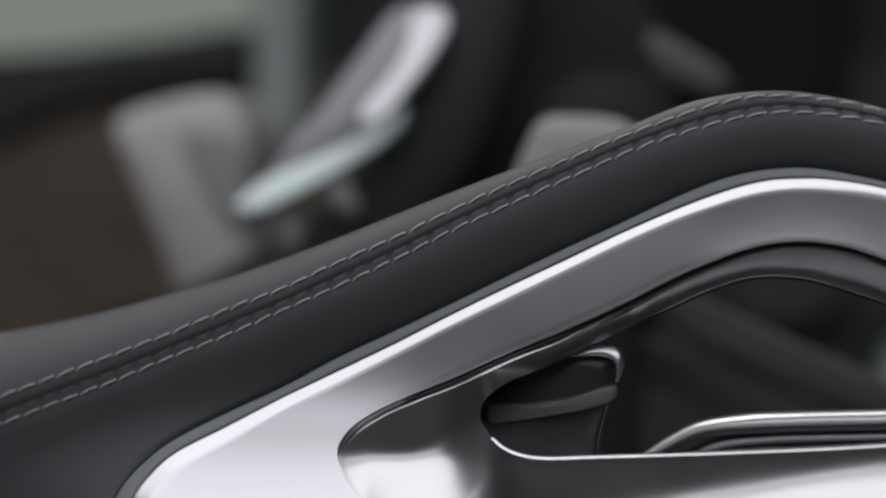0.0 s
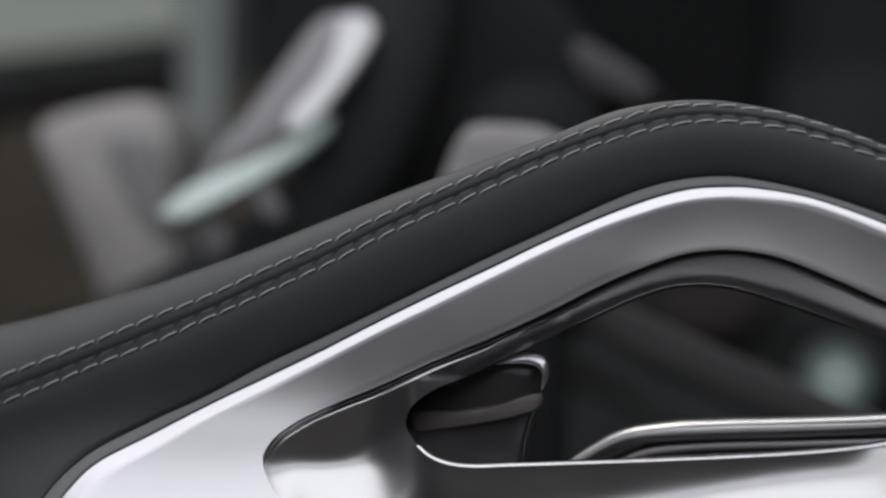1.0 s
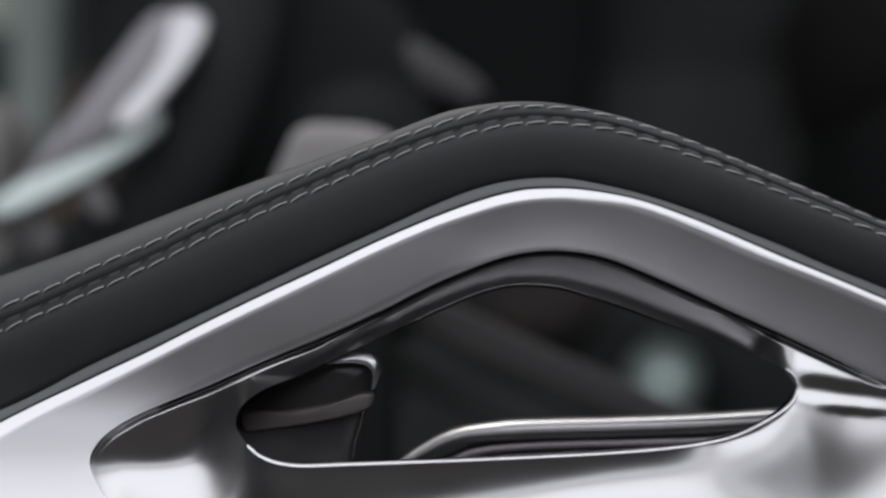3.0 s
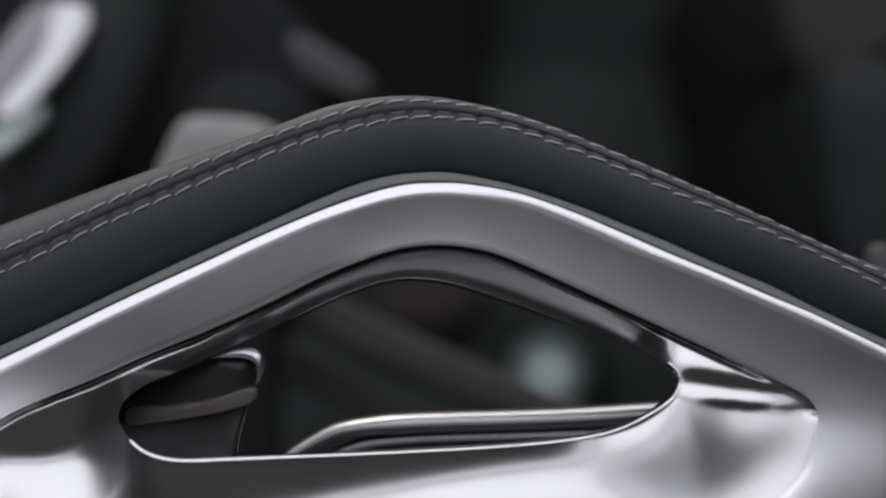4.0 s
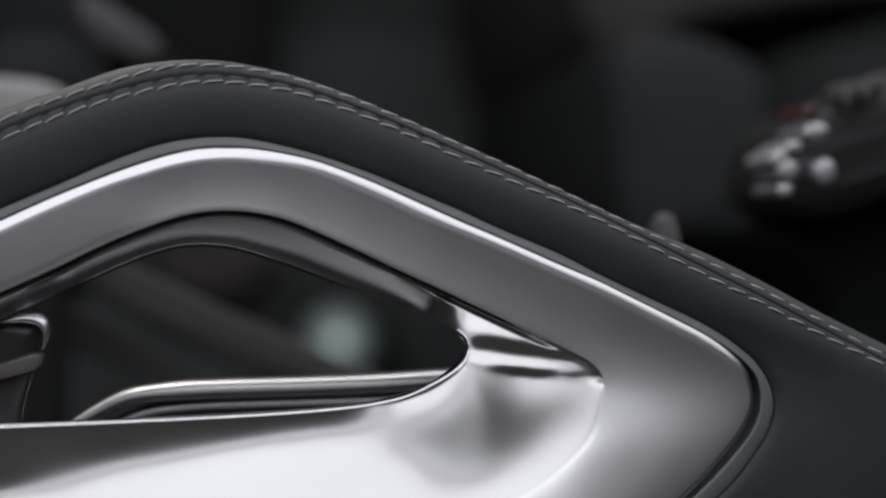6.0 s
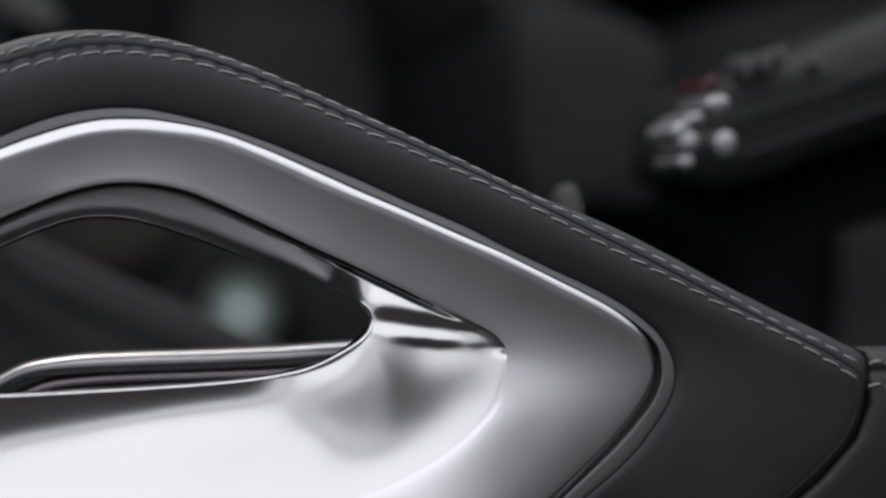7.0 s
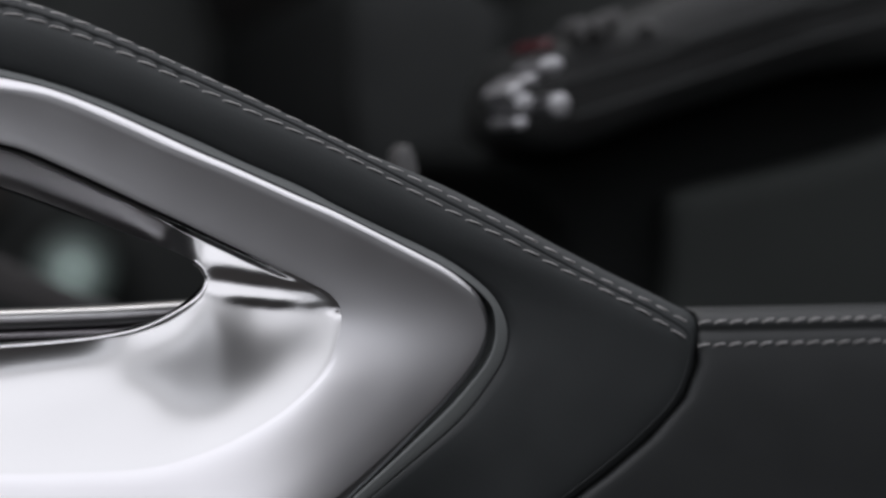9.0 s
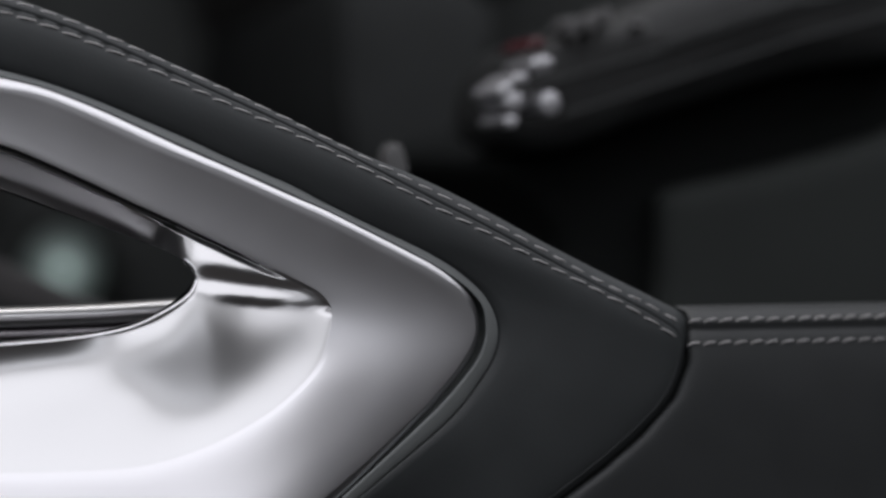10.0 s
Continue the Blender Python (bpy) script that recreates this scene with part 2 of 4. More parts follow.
# far door with its window
far = structure(box("wall_far", (-1.5, 1.0, 0.0), (1.5, 1.06, 0.755), DOOR_FAR), "charcoal trim of the door across the cabin", "wall")
box("window_post", (-0.395, 1.0, 0.755), (1.5, 1.06, 1.26), POST, far)
structure(box("backdrop", (-2.5, 2.2, 0.3), (1.0, 2.22, 2.0), OUTSIDE), "pale hazy daylight outside the window", "backdrop")
door_card = thing("door_card", "brown leather door card under the window", "door panel")
cushion("card_face", [(-857.8, 59.5), (-669.9, 73.3), (-579, 105.3), (-490.5, 119.8), (-412.6, 126), (-319.7, 123.5), (-322.9, -181.5), (-494.1, -225.7), (-860.8, -233.1)], 960, 41, BROWN, door_card, bulge=0.05)
cushion("sill", [(-851, 137.1), (-664.3, 153.2), (-574.4, 156.4), (-486.5, 163.6), (-417.7, 167.1), (-411.6, 141.6), (-486.9, 127.2), (-574.9, 110.8), (-665.2, 72.8), (-851.7, 59)], 950, 51, WALL_DARK, door_card, "charcoal sill along the window", bulge=0.1)
cushion("lower_pad", [(-82.3, -23.2), (-56.7, -11.4), (-21.3, -8.3), (-3.5, -15.4), (-5.5, -35.1), (-25.2, -48.8), (-56.7, -54), (-76.4, -46.9)], 950, 51, BROWN_DARK, door_card, "dull brown lower pad", bulge=0.1)
# The pillar's pale reflection is painted as its colour.
pillar = thing("window_pillar", "pillar trim beside the window, a pale green reflection in its colour", "pillar trim")
cushion("pillar_trim", [(-415.4, 307.6), (-388, 306.2), (-388, 144), (-392.8, 50.9), (-407.7, 30.8), (-419.3, 51.3), (-419.2, 144.9)], 940, 61, PILLAR_REFLECTION, pillar, bulge=0.2)

# unseen seat added under the viewer, so that down-facing metal reflects it
added_seat = thing("unseen_seat", "unseen dark leather seat cushion, added for the metal to reflect", "seat")
box("seat_cushion", (-0.35, -0.95, 0.14), (0.45, -0.16, 0.34), SEAT_DARK, added_seat, bevel=0.05)
box("seat_base", (-0.3, -0.9, 0.0), (0.4, -0.2, 0.14), BLACK, added_seat, bevel=0.01)

# ---------------------------------------------------------------- centre console body under the handle
structure(box("console_body", (-0.60, 0.012, 0.0), (0.60, 0.16, 0.50), LEATHER, bevel=0.006), "dark leather flank of the centre console", "console")

# ---------------------------------------------------------------- the grab handle
handle = thing("grab_handle", "console grab handle, satin aluminium frame wrapped in dark stitched leather", "grab handle", (0, 0.06, 0.5))
handle.location = (0, 0, 0)

SEG = (150, 170, 80)
GASKET, GASKET_M = [(-178.9, -85.8), (-173.8, -67), (-170.8, -56.5), (-167.3, -51.6), (-161.6, -46.3), (-156, -42.5), (-143.5, -36.4), (-129.7, -30.2), (-116.1, -23.2), (-102.6, -17.1), (-89.3, -10.9), (-76.2, -4.7), (-63.2, 1.3), (-50.3, 7), (-37.6, 12.7), (-29.6, 15.8), (-23.3, 17.5), (-17, 18.4), (-10.6, 18.6), (-5.7, 18.1), (7.1, 15.3), (19.9, 11.1), (29.9, 7.1), (40.4, 2.8), (49.6, -1.3), (64.1, -7.3), (71.8, -11.2), (84.7, -17.2), (91.2, -20.1), (97.6, -23.3), (104.1, -27.5), (109.3, -32.3), (112.2, -37.8), (112.6, -42.2), (111.3, -47.1), (108.1, -52.4), (102.3, -59.8), (87.1, -73), (68.2, -88.6), (60.5, -94.9)], (18, 31)
SEAM_LOW, SEAM_LOW_M = [(-259.3, -60.2), (-229.3, -49.1), (-199.9, -39.1), (-185.5, -33.9), (-171.3, -28.9), (-157.2, -23.3), (-143.3, -18.1), (-129.5, -12.3), (-115.9, -6.6), (-102.4, -0.6), (-89.1, 5.8), (-76, 11.5), (-63, 16.9), (-50.2, 22.3), (-36, 27.1), (-23.3, 30.1), (-17, 30.9), (-10.6, 30.9), (2, 29.2), (14.7, 25.3), (27.3, 20.4), (40, 14.8), (52.7, 9.4), (65.3, 4.1), (78, -1.9), (96.9, -11.5), (110.2, -17.9), (123.7, -24.8), (137.3, -31.3), (151.1, -38.9), (156.3, -42.9), (156, -47.8), (152.6, -55.8), (144.5, -64.4), (134.9, -72.3), (125.4, -79.4), (112, -89.8)], (17, 30)
SEAM_TOP, SEAM_TOP_M = [(-259.3, -54), (-229.2, -43.1), (-199.8, -32.6), (-185.4, -27.6), (-171.2, -22.6), (-157.1, -17.6), (-143.2, -12.1), (-129.4, -7.1), (-115.8, -1.1), (-102.4, 4.4), (-89.1, 10.4), (-75.9, 16.1), (-63, 21.2), (-50.1, 26.3), (-36, 31.1), (-29.6, 33), (-23.3, 34.3), (-17, 34.7), (-10.6, 34.4), (2, 32.2), (14.7, 28.2), (27.3, 23.2), (40, 17.7), (52.7, 12.2), (65.3, 6.5), (78, 0.5), (96.8, -8.3), (110.2, -14.9), (123.6, -21.8), (137.3, -29), (151, -35.4), (157.2, -39.8), (157.1, -47.8), (153.8, -56.2), (145.4, -65.1), (135.9, -73), (126, -80.3), (112.6, -90.6)], (18, 31)
CREST, CREST_M = [(-259, -24.2), (-229, -20.8), (-199.7, -17.2), (-185.3, -14.8), (-171.1, -11.9), (-157, -8.3), (-143.1, -4.7), (-129.4, -0.3), (-115.8, 4.5), (-102.3, 9.6), (-89.1, 14.5), (-75.9, 19.2), (-62.9, 23.7), (-50.1, 28.1), (-36, 33.3), (-29.6, 34.7), (-23.3, 35.5), (-17, 35.7), (-10.6, 35.3), (2, 32.8), (14.7, 28.7), (27.3, 23.5), (40, 18.2), (52.7, 12.5), (65.3, 6.8), (78, 1), (96.8, -6.6), (110.1, -13), (123.6, -20), (137.2, -26.6), (151, -33.1), (158.1, -37.4), (158.2, -47.8), (154.9, -56.8), (146.3, -66.1), (136.7, -73.9), (126.7, -81.1), (113.3, -91.4)], (18, 31)

gasket = stretch(GASKET, GASKET_M, SEG)
seam_low = stretch(SEAM_LOW, SEAM_LOW_M, SEG)
seam_top = stretch(SEAM_TOP, SEAM_TOP_M, SEG)
crest = stretch(CREST, CREST_M, SEG)


def sit(x, z):
    """How far the front of the handle leans towards the viewer low down, in mm."""
    z = np.asarray(z, float)
    ease = 3.6 + 3.6 * smooth_step(75, 125, -np.asarray(x, float))
    low = -0.48 * ease * np.logaddexp(0.0, (-37.5 - z) / ease) * (1 - 0.8 * smooth_step(40, 115, x))
    return low - 0.014 * 4 * np.logaddexp(0.0, (z + 30) / 4)


def bow(x):
    """How far the nose of the handle curves away from the viewer, in mm."""
    d = np.maximum(0.0, np.asarray(x, float) - 62.0)
    return 0.0015 * d * d / (1 + d / 60.0)


def leather_ring(a, b, s, y, low=0.0):
    q = a + (b - a) * s
    dy = np.broadcast_to(y, (len(q),)) + bow(q[:, 0]) + low * sit(q[:, 0], q[:, 1])
    return [on(x, z, k) for (x, z), k in zip(q, dy)]


gap_top = np.linalg.norm(crest - seam_top, axis=1)
crest_y = 2.2 + np.clip(gap_top * 0.9, 0.6, 14)
rings = [leather_ring(gasket, seam_low, -0.01, 7.0, 1), leather_ring(gasket, seam_low, 0.0, 2.9, 1), leather_ring(gasket, seam_low, 0.02, 2.3, 0.97),
         leather_ring(gasket, seam_low, 0.08, 1.9, 0.85), leather_ring(gasket, seam_low, 0.2, 1.4, 0.6), leather_ring(gasket, seam_low, 0.4, 0.8, 0.2),
         leather_ring(gasket, seam_low, 0.6, 0.45), leather_ring(gasket, seam_low, 0.8, 0.55), leather_ring(gasket, seam_low, 0.93, 0.8),
         leather_ring(seam_low, seam_top, 0.0, 1.15), leather_ring(seam_low, seam_top, 0.22, 1.25), leather_ring(seam_low, seam_top, 0.38, 1.38),
         leather_ring(seam_low, seam_top, 0.41, 1.52), leather_ring(seam_low, seam_top, 0.44, 1.42), leather_ring(seam_low, seam_top, 0.75, 1.6),
         leather_ring(seam_low, seam_top, 1.0, 2.1)]
for s, e in ((0.25, 0.12), (0.5, 0.32), (0.75, 0.60), (0.92, 0.85), (1.0, 1.0)):
    rings.append(leather_ring(seam_top, crest, s, 2.1 + (crest_y - 2.1) * e))
down = crest + np.array([0.0, -1.5])
rings.append([on(x, z, y + 9 + bow(x)) for (x, z), y in zip(down, crest_y)])
rings.append([on(x, z - 4, y + 18 + bow(x)) for (x, z), y in zip(down, crest_y)])
rings.append([on(x, z - 16, y + 26 + bow(x)) for (x, z), y in zip(down, crest_y)])
cover = loft("leather_cover", rings, LEATHER, handle, "dark grey leather with a double row of grey stitching")

# satin frame, built round the centre of its opening
HUB = np.array([(-20.8, -25.8)][0])
FRAME_EDGE = [(-163, -77.5), (-166.7, -66.9), (-166.5, -56.5), (-162.5, -51.1), (-157.1, -46.3), (-143.5, -39.4), (-129.7, -32.5), (-116.1, -26.2), (-102.6, -19.9), (-89.3, -13.3), (-76.2, -7.1), (-63.2, -1.2), (-50.3, 4.8), (-37.6, 10.1), (-29.6, 13), (-23.3, 14.9), (-17, 16.1), (-10.6, 16.3), (-5.7, 16.1), (7.1, 13.9), (19.9, 9.4), (29.9, 5.1), (39, 1.1), (49.6, -3.3), (64.1, -9.6), (71.8, -12.8), (78.3, -15.9), (84.7, -19), (91.2, -22.2), (97.7, -25.6), (102.8, -29.2), (106.1, -32.7), (107.4, -36.1), (107.8, -40.6), (106.7, -44.7), (104.2, -49), (99.1, -55.3), (95.2, -59.6), (65.6, -86.6), (47.7, -93.2), (12.6, -93.5), (-73.9, -86), (-130.9, -83.4)]
FRAME_BEVEL = [(-157.7, -72), (-162.9, -65.5), (-162.8, -57.5), (-158.9, -52.1), (-154.7, -48.4), (-143.5, -42.7), (-129.7, -35.5), (-116.1, -28.9), (-102.7, -22.4), (-89.4, -15.8), (-76.2, -9.6), (-63.2, -3.5), (-50.4, 2.5), (-37.7, 7.9), (-29.6, 10.6), (-23.3, 12.5), (-17, 13.7), (-10.6, 14.1), (-5.7, 13.8), (7.1, 11.9), (21.8, 6.3), (32.7, 1.5), (49.6, -5.2), (64.1, -11.4), (71.8, -14.7), (78.3, -17.7), (84.7, -20.9), (91.2, -24.1), (97.7, -27.5), (102.6, -30.6), (105.2, -33.7), (106.8, -36.8), (107.3, -40.5), (106.1, -44.3), (103.7, -48.4), (98.5, -54.8), (94.7, -58.9), (64.3, -84.4), (46.4, -91.3), (12.6, -91.6), (-73.9, -83.4), (-127.1, -80.9)]
DISH = [(-116.7, -45.1), (-114.6, -40.9), (-109.5, -36.9), (-102.8, -33.5), (-89.5, -28.1), (-76.4, -22.3), (-63.4, -17.2), (-50.5, -11.5), (-36, -4.4), (-23.3, 0.4), (-17, 1.8), (-10.6, 2.2), (-4.3, 1.6), (2, 0.1), (14.7, -5.2), (27.3, -11), (40, -16.8), (52.7, -22.7), (65.3, -28.7), (71, -31.9), (73.6, -35.6), (72.8, -42.1), (70.3, -48.5), (62.7, -56.5), (53.7, -62.5), (43.6, -67.2), (31.1, -70.6), (12.5, -71.5), (0.2, -71.5), (-61.3, -69.5), (-80.3, -68.9), (-97.8, -64.3), (-105.7, -60.6), (-111, -55.7), (-115, -50.9)]
OPENING = [(-83.1, -36.8), (-81.9, -33), (-77.1, -29.2), (-68.9, -25.8), (-61.3, -22.3), (-51.2, -17.6), (-42.3, -13.2), (-29.6, -7.5), (-20.8, -5.2), (-10.6, -5.6), (2, -9.4), (14.7, -14.2), (27.3, -18.9), (37.5, -22.9), (41, -25.2), (42.5, -28), (41.5, -31.1), (35.6, -36.3), (27.3, -39.4), (14.7, -41.9), (-10.6, -44.1), (-36, -45.1), (-61.3, -46.1), (-70.1, -46.1), (-75.2, -45.1), (-79, -42.9), (-81.5, -40)]

STEPS = 1080
angle = np.linspace(-math.pi, math.pi, STEPS, endpoint=False)


def radial(loop):
    c = spline(loop, closed=True, per=30) - HUB
    a = np.arctan2(c[:, 1], c[:, 0])
    r = np.hypot(c[:, 0], c[:, 1])
    o = np.argsort(a)
    a, r = a[o], r[o]
    return np.interp(angle, np.r_[a - 2 * math.pi, a, a + 2 * math.pi], np.r_[r, r, r])


r_edge, r_bevel, r_dish, r_open = radial(FRAME_EDGE), radial(FRAME_BEVEL), radial(DISH), radial(OPENING)
# 1 on the upper side of the opening, 0 below its front rim; a sharp shelf on one side, a soft one on the other
deg = np.degrees(angle)
upper = np.where(np.abs(deg) < 90, smooth_step(-5.5, -1.5, deg), 1 - smooth_step(184, 194, deg % 360))


def frame_ring(r, y):
    x, z = HUB[0] + r * np.cos(angle), HUB[1] + r * np.sin(angle)
    return [on(a, b, c) for a, b, c in zip(x, z, np.broadcast_to(y, angle.shape) + sit(x, z) + bow(x))]


# how squarely each ray from the hub meets the rim of the dish
slant = np.gradient(np.r_[r_dish[-1:], r_dish, r_dish[:1]])[1:-1] / (2 * math.pi / STEPS)
square = np.clip(r_dish / np.hypot(r_dish, slant), 0.28, 1.0)
reach = r_dish - r_open
# the face rolls over from the crease to the outer edge, low on the nose
turned = smooth_step(-80, -45, deg) * (1 - smooth_step(-16, 2, deg))
rolled = smooth_step(-95, -55, deg) * (1 - smooth_step(-16, 1, deg))
# the bevel is flat along the tail arm and rounded on the nose arm
rounded = smooth_step(-25, 5, deg) * (1 - smooth_step(45, 85, deg))
soft = 1 - 0.25 * rounded - 0.2 * smooth_step(-20, -3, deg) * (1 - smooth_step(4, 24, deg))
# the face is hollow over the crown and the nose arm, and almost flat along the tail arm
cup = 0.16 - 0.18 * smooth_step(96, 128, deg % 360) * (1 - smooth_step(195, 230, deg % 360))
rings = [frame_ring(r_edge + 0.3, 9.0 + turned * 0.6)]
for r, y in ((r_edge + 0.02, 2.0), (r_edge - 0.04, 1.4)):
    rings.append(frame_ring(r, y * soft + turned * 0.6))
for f in (0.05, 0.2, 0.35, 0.5, 0.65, 0.8, 0.93):
    rings.append(frame_ring(r_edge + (r_bevel - r_edge) * f, (1.32 * (1 - f) * (1 - rounded) + 1.32 * (1 - f) ** 2 * rounded) * soft + turned * 0.6))
for r, y in ((r_bevel, 0.03), (r_bevel - 0.22, 0.0)):
    rings.append(frame_ring(r, y * soft + turned * 0.6))
# a rolled edge along the low crease, from the bottom of the bowl to the nose
roll = smooth_step(-105, -75, deg) * (1 - smooth_step(-16, -9, deg))


def rolled_edge(d):
    return -0.34 * roll * smooth_step(0.0, 1.5, d) * (1 - smooth_step(1.5, 15, d))


for s in (0.1, 0.2, 0.3, 0.4, 0.5, 0.6, 0.7, 0.8, 0.88):
    r = r_bevel + (r_dish - r_bevel) * s
    rings.append(frame_ring(r, cup * math.sin(math.pi * s) + turned * 0.6 * (1 - s) ** 2 - rolled * 0.25 * math.sin(math.pi * s) + rolled_edge(r - r_dish)))
for d in (1.5, 1.15, 0.8, 0.5):
    rings.append(frame_ring(r_dish + np.minimum(d, (r_bevel - r_dish) * 0.05 * d), 0.03 + rolled_edge(np.minimum(d, (r_bevel - r_dish) * 0.05 * d))))
rings.append(frame_ring(r_dish + 0.2, 0.03))
rings.append(frame_ring(r_dish + 0.06, 0.03 + 0.09 * upper))
rings.append(frame_ring(r_dish, 0.05 + 0.25 * upper))
loft("aluminium_frame", rings, SATIN, handle, "satin silver aluminium frame with a bright bevel", closed=True)

GROOVE = ((0.05, 0.9), (0.15, 2.2), (0.35, 3.8), (0.65, 4.6), (0.85, 4.7), (1.0, 4.6), (1.12, 4.6), (1.25, 4.6), (1.4, 4.6), (1.65, 4.65), (2.0, 4.7))


# how far the hollow faces up (+) or down (-), in degrees, along lines of its relief, round the bowl and the tail pocket
BOWL_RIM = (
    ([(-80.3, -45.5), (-77.1, -47), (-70.1, -48.5), (-48.6, -47.7), (-23.3, -46.5), (2, -45), (12.2, -43.9), (18.5, -43.2), (24.2, -42.2), (29.9, -40.6), (35.6, -38.1), (40, -35.6)], (-2, -1, -6, -7, -6, -7, -3, 1, 19, 29, 31, 24)),
    ([(-82.2, -51.8), (-80.3, -51.8), (-67.6, -51.8), (-48.6, -51.5), (-36, -50.3), (-23.3, -48.5), (-10.6, -47), (0, -45.7), (8.4, -45.5)], (-4, -7, -3, -5, -6, -1, 1, 1, 5)),
    ([(-80.3, -59.6), (-71.4, -60.1), (-61.3, -59.6), (-48.6, -56.2), (-36, -53.3), (-23.3, -51.3), (-10.6, -49.4), (2, -47.5), (14.7, -46), (23.6, -45.5)], (-7, -5, -2, 4, 5, 4, 3, 7, 7, 19)),
)
BOWL_FLOOR = (
    ([(-80.3, -65.7), (-70.1, -65.7), (-61.3, -64.4), (-48.6, -61.3), (-36, -57.5), (-23.3, -54.8), (-10.6, -52), (2, -50), (14.7, -48.5), (22.3, -48.2)], (44, 44, 36, 24, 27, 27, 29, 26, 26, 23)),
    ([(-80.3, -70.8), (-61.3, -72), (-36, -65.7), (-10.6, -60.7), (14.7, -56.9), (27.3, -54.3), (31.1, -56.9)], (44, 36, 27, 28, 25, 26, 23)),
    ([(-36, -73.3), (2, -70.8), (27.3, -65.7)], (40, 29, 28)),
)
BOWL_NOSE = (
    ([(41.5, -36.6), (41.9, -39.1), (41.5, -42.3), (41, -45.5), (39.8, -48.6), (38.1, -51.8), (36.2, -55), (34.3, -60)], (9, 6, 5, 5, 6, 8, 11, 23)),
    ([(34.9, -44.2), (31.1, -47), (28.6, -49.3)], (8, 9, 9)),
    ([(33.7, -49.9), (31.1, -53.7)], (9, 19)),
    ([(47.6, -35.6), (52.7, -37), (59, -38.1), (67.9, -38.5), (71.9, -37.9)], (18, 22, 22, 19, 20)),
    ([(49.5, -42.9), (53.3, -44.2), (58.4, -43.6), (65.3, -42.3)], (9, 14, 13, 10)),
    ([(46.3, -51.8), (50.8, -50.5), (55.8, -49.3)], (7, 10, 12)),
    ([(43.8, -56.9), (47.6, -55.6)], (10, 12)),
)
BOWL_CREASE = (
    ([(72.9, -38.1), (69.8, -42.7), (65.3, -47), (59, -52.4), (52.7, -57.2), (47.6, -61.3), (40, -65.1), (27.3, -68.9)], (19, 21, 22, 23, 25, 26, 26, 29)),
)
TAIL_WALL = (
    ([(-115.1, -38.5), (-106.9, -37.2), (-99.3, -35.3), (-91.7, -33), (-85.3, -31.5)], (-13, -13, -13, -13, -12)),
    ([(-115.7, -42.3), (-106.9, -40.6), (-99.3, -39.4), (-91.7, -38.5), (-85.3, -37.2)], (-12, -12, -12, -12, -8)),
    ([(-106.9, -42.7), (-99.3, -42.7), (-91.7, -41.7), (-83.4, -40)], (-12, -12, 0, 18)),
    ([(-114.5, -45.7), (-106.9, -45.3), (-99.3, -45.2), (-91.7, -44.6), (-85.3, -42.9)], (1, 0, -6, 8, 19)),
)
TAIL_FLOOR = (
    ([(-113.2, -49), (-106.9, -47.7), (-99.3, -47.4), (-91.7, -47), (-88.4, -47.4)], (25, 31, 31, 38, 40)),
    ([(-111.9, -54.3), (-106.9, -53.1), (-99.3, -53.1), (-91.7, -53.1), (-87.9, -53.1)], (44, 44, 38, 34, 29)),
    ([(-84.8, -47), (-84.6, -51.8), (-84.3, -56.9)], (23, 13, -1)),
    ([(-106.9, -60.7), (-99.3, -61.9), (-89.1, -61.9)], (44, 36, 36)),
)
# the same under the arm and in the nose pocket: (line, half width, tilt)
ARM_ROOF = (
    ([(-77.7, -27.5), (-61.3, -19.1), (-42.3, -10), (-28.4, -4.3), (-18.2, -1.8), (-8.1, -1.8), (4.6, -5.3), (21, -12.5), (32, -17.3), (36, -19.2), (39.5, -21)], 2.0, (-38, -36, -36, -36, -36, -36, -36, -36, -30, -16, 6)),
    ([(-68.9, -25.4), (-61.3, -21.9), (-51.2, -17.2), (-42.3, -12.8), (-29.6, -7.1), (-20.8, -4.8), (-10.6, -5.2), (2, -9), (14.7, -13.8), (27.3, -18.5), (35, -21.6), (39.5, -23.8)], 0.7, (-50, -56, -58, -58, -58, -58, -58, -58, -58, -56, -38, -6)),)
NOSE_POCKET = (
    ([(44.6, -21.7), (53.6, -24.7), (59.4, -26.8)], 1.9, (36, 36, 22)),
    ([(45.6, -26.9), (55.6, -28.3), (63.9, -29.3)], 1.0, (-34, -36, -34)),
    ([(51.6, -21.4), (62, -26), (70.4, -31.6)], 0.9, (-8, -28, -26)),
    ([(44.8, -30.1), (60.7, -32), (70.5, -33.2)], 1.1, (40, 38, 12)),
    ([(43.2, -33.3), (57.8, -34.2), (72.7, -35.4)], 0.5, (-50, -46, -38)),)


def line_tilt(px, pz, line, tilts):
    """Distance to a line, and its tilt at the nearest point."""
    best, tilt = np.full(px.shape, 1e9), np.zeros(px.shape)
    for (ax, az), (bx, bz), ta, tb in zip(line, line[1:], tilts, tilts[1:]):
        dx, dz = bx - ax, bz - az
        k = np.clip(((px - ax) * dx + (pz - az) * dz) / (dx * dx + dz * dz), 0, 1)
        d = np.hypot(px - ax - k * dx, pz - az - k * dz)
        tilt = np.where(d < best, ta + (tb - ta) * k, tilt)
        best = np.minimum(best, d)
    return best, np.tan(np.radians(tilt))


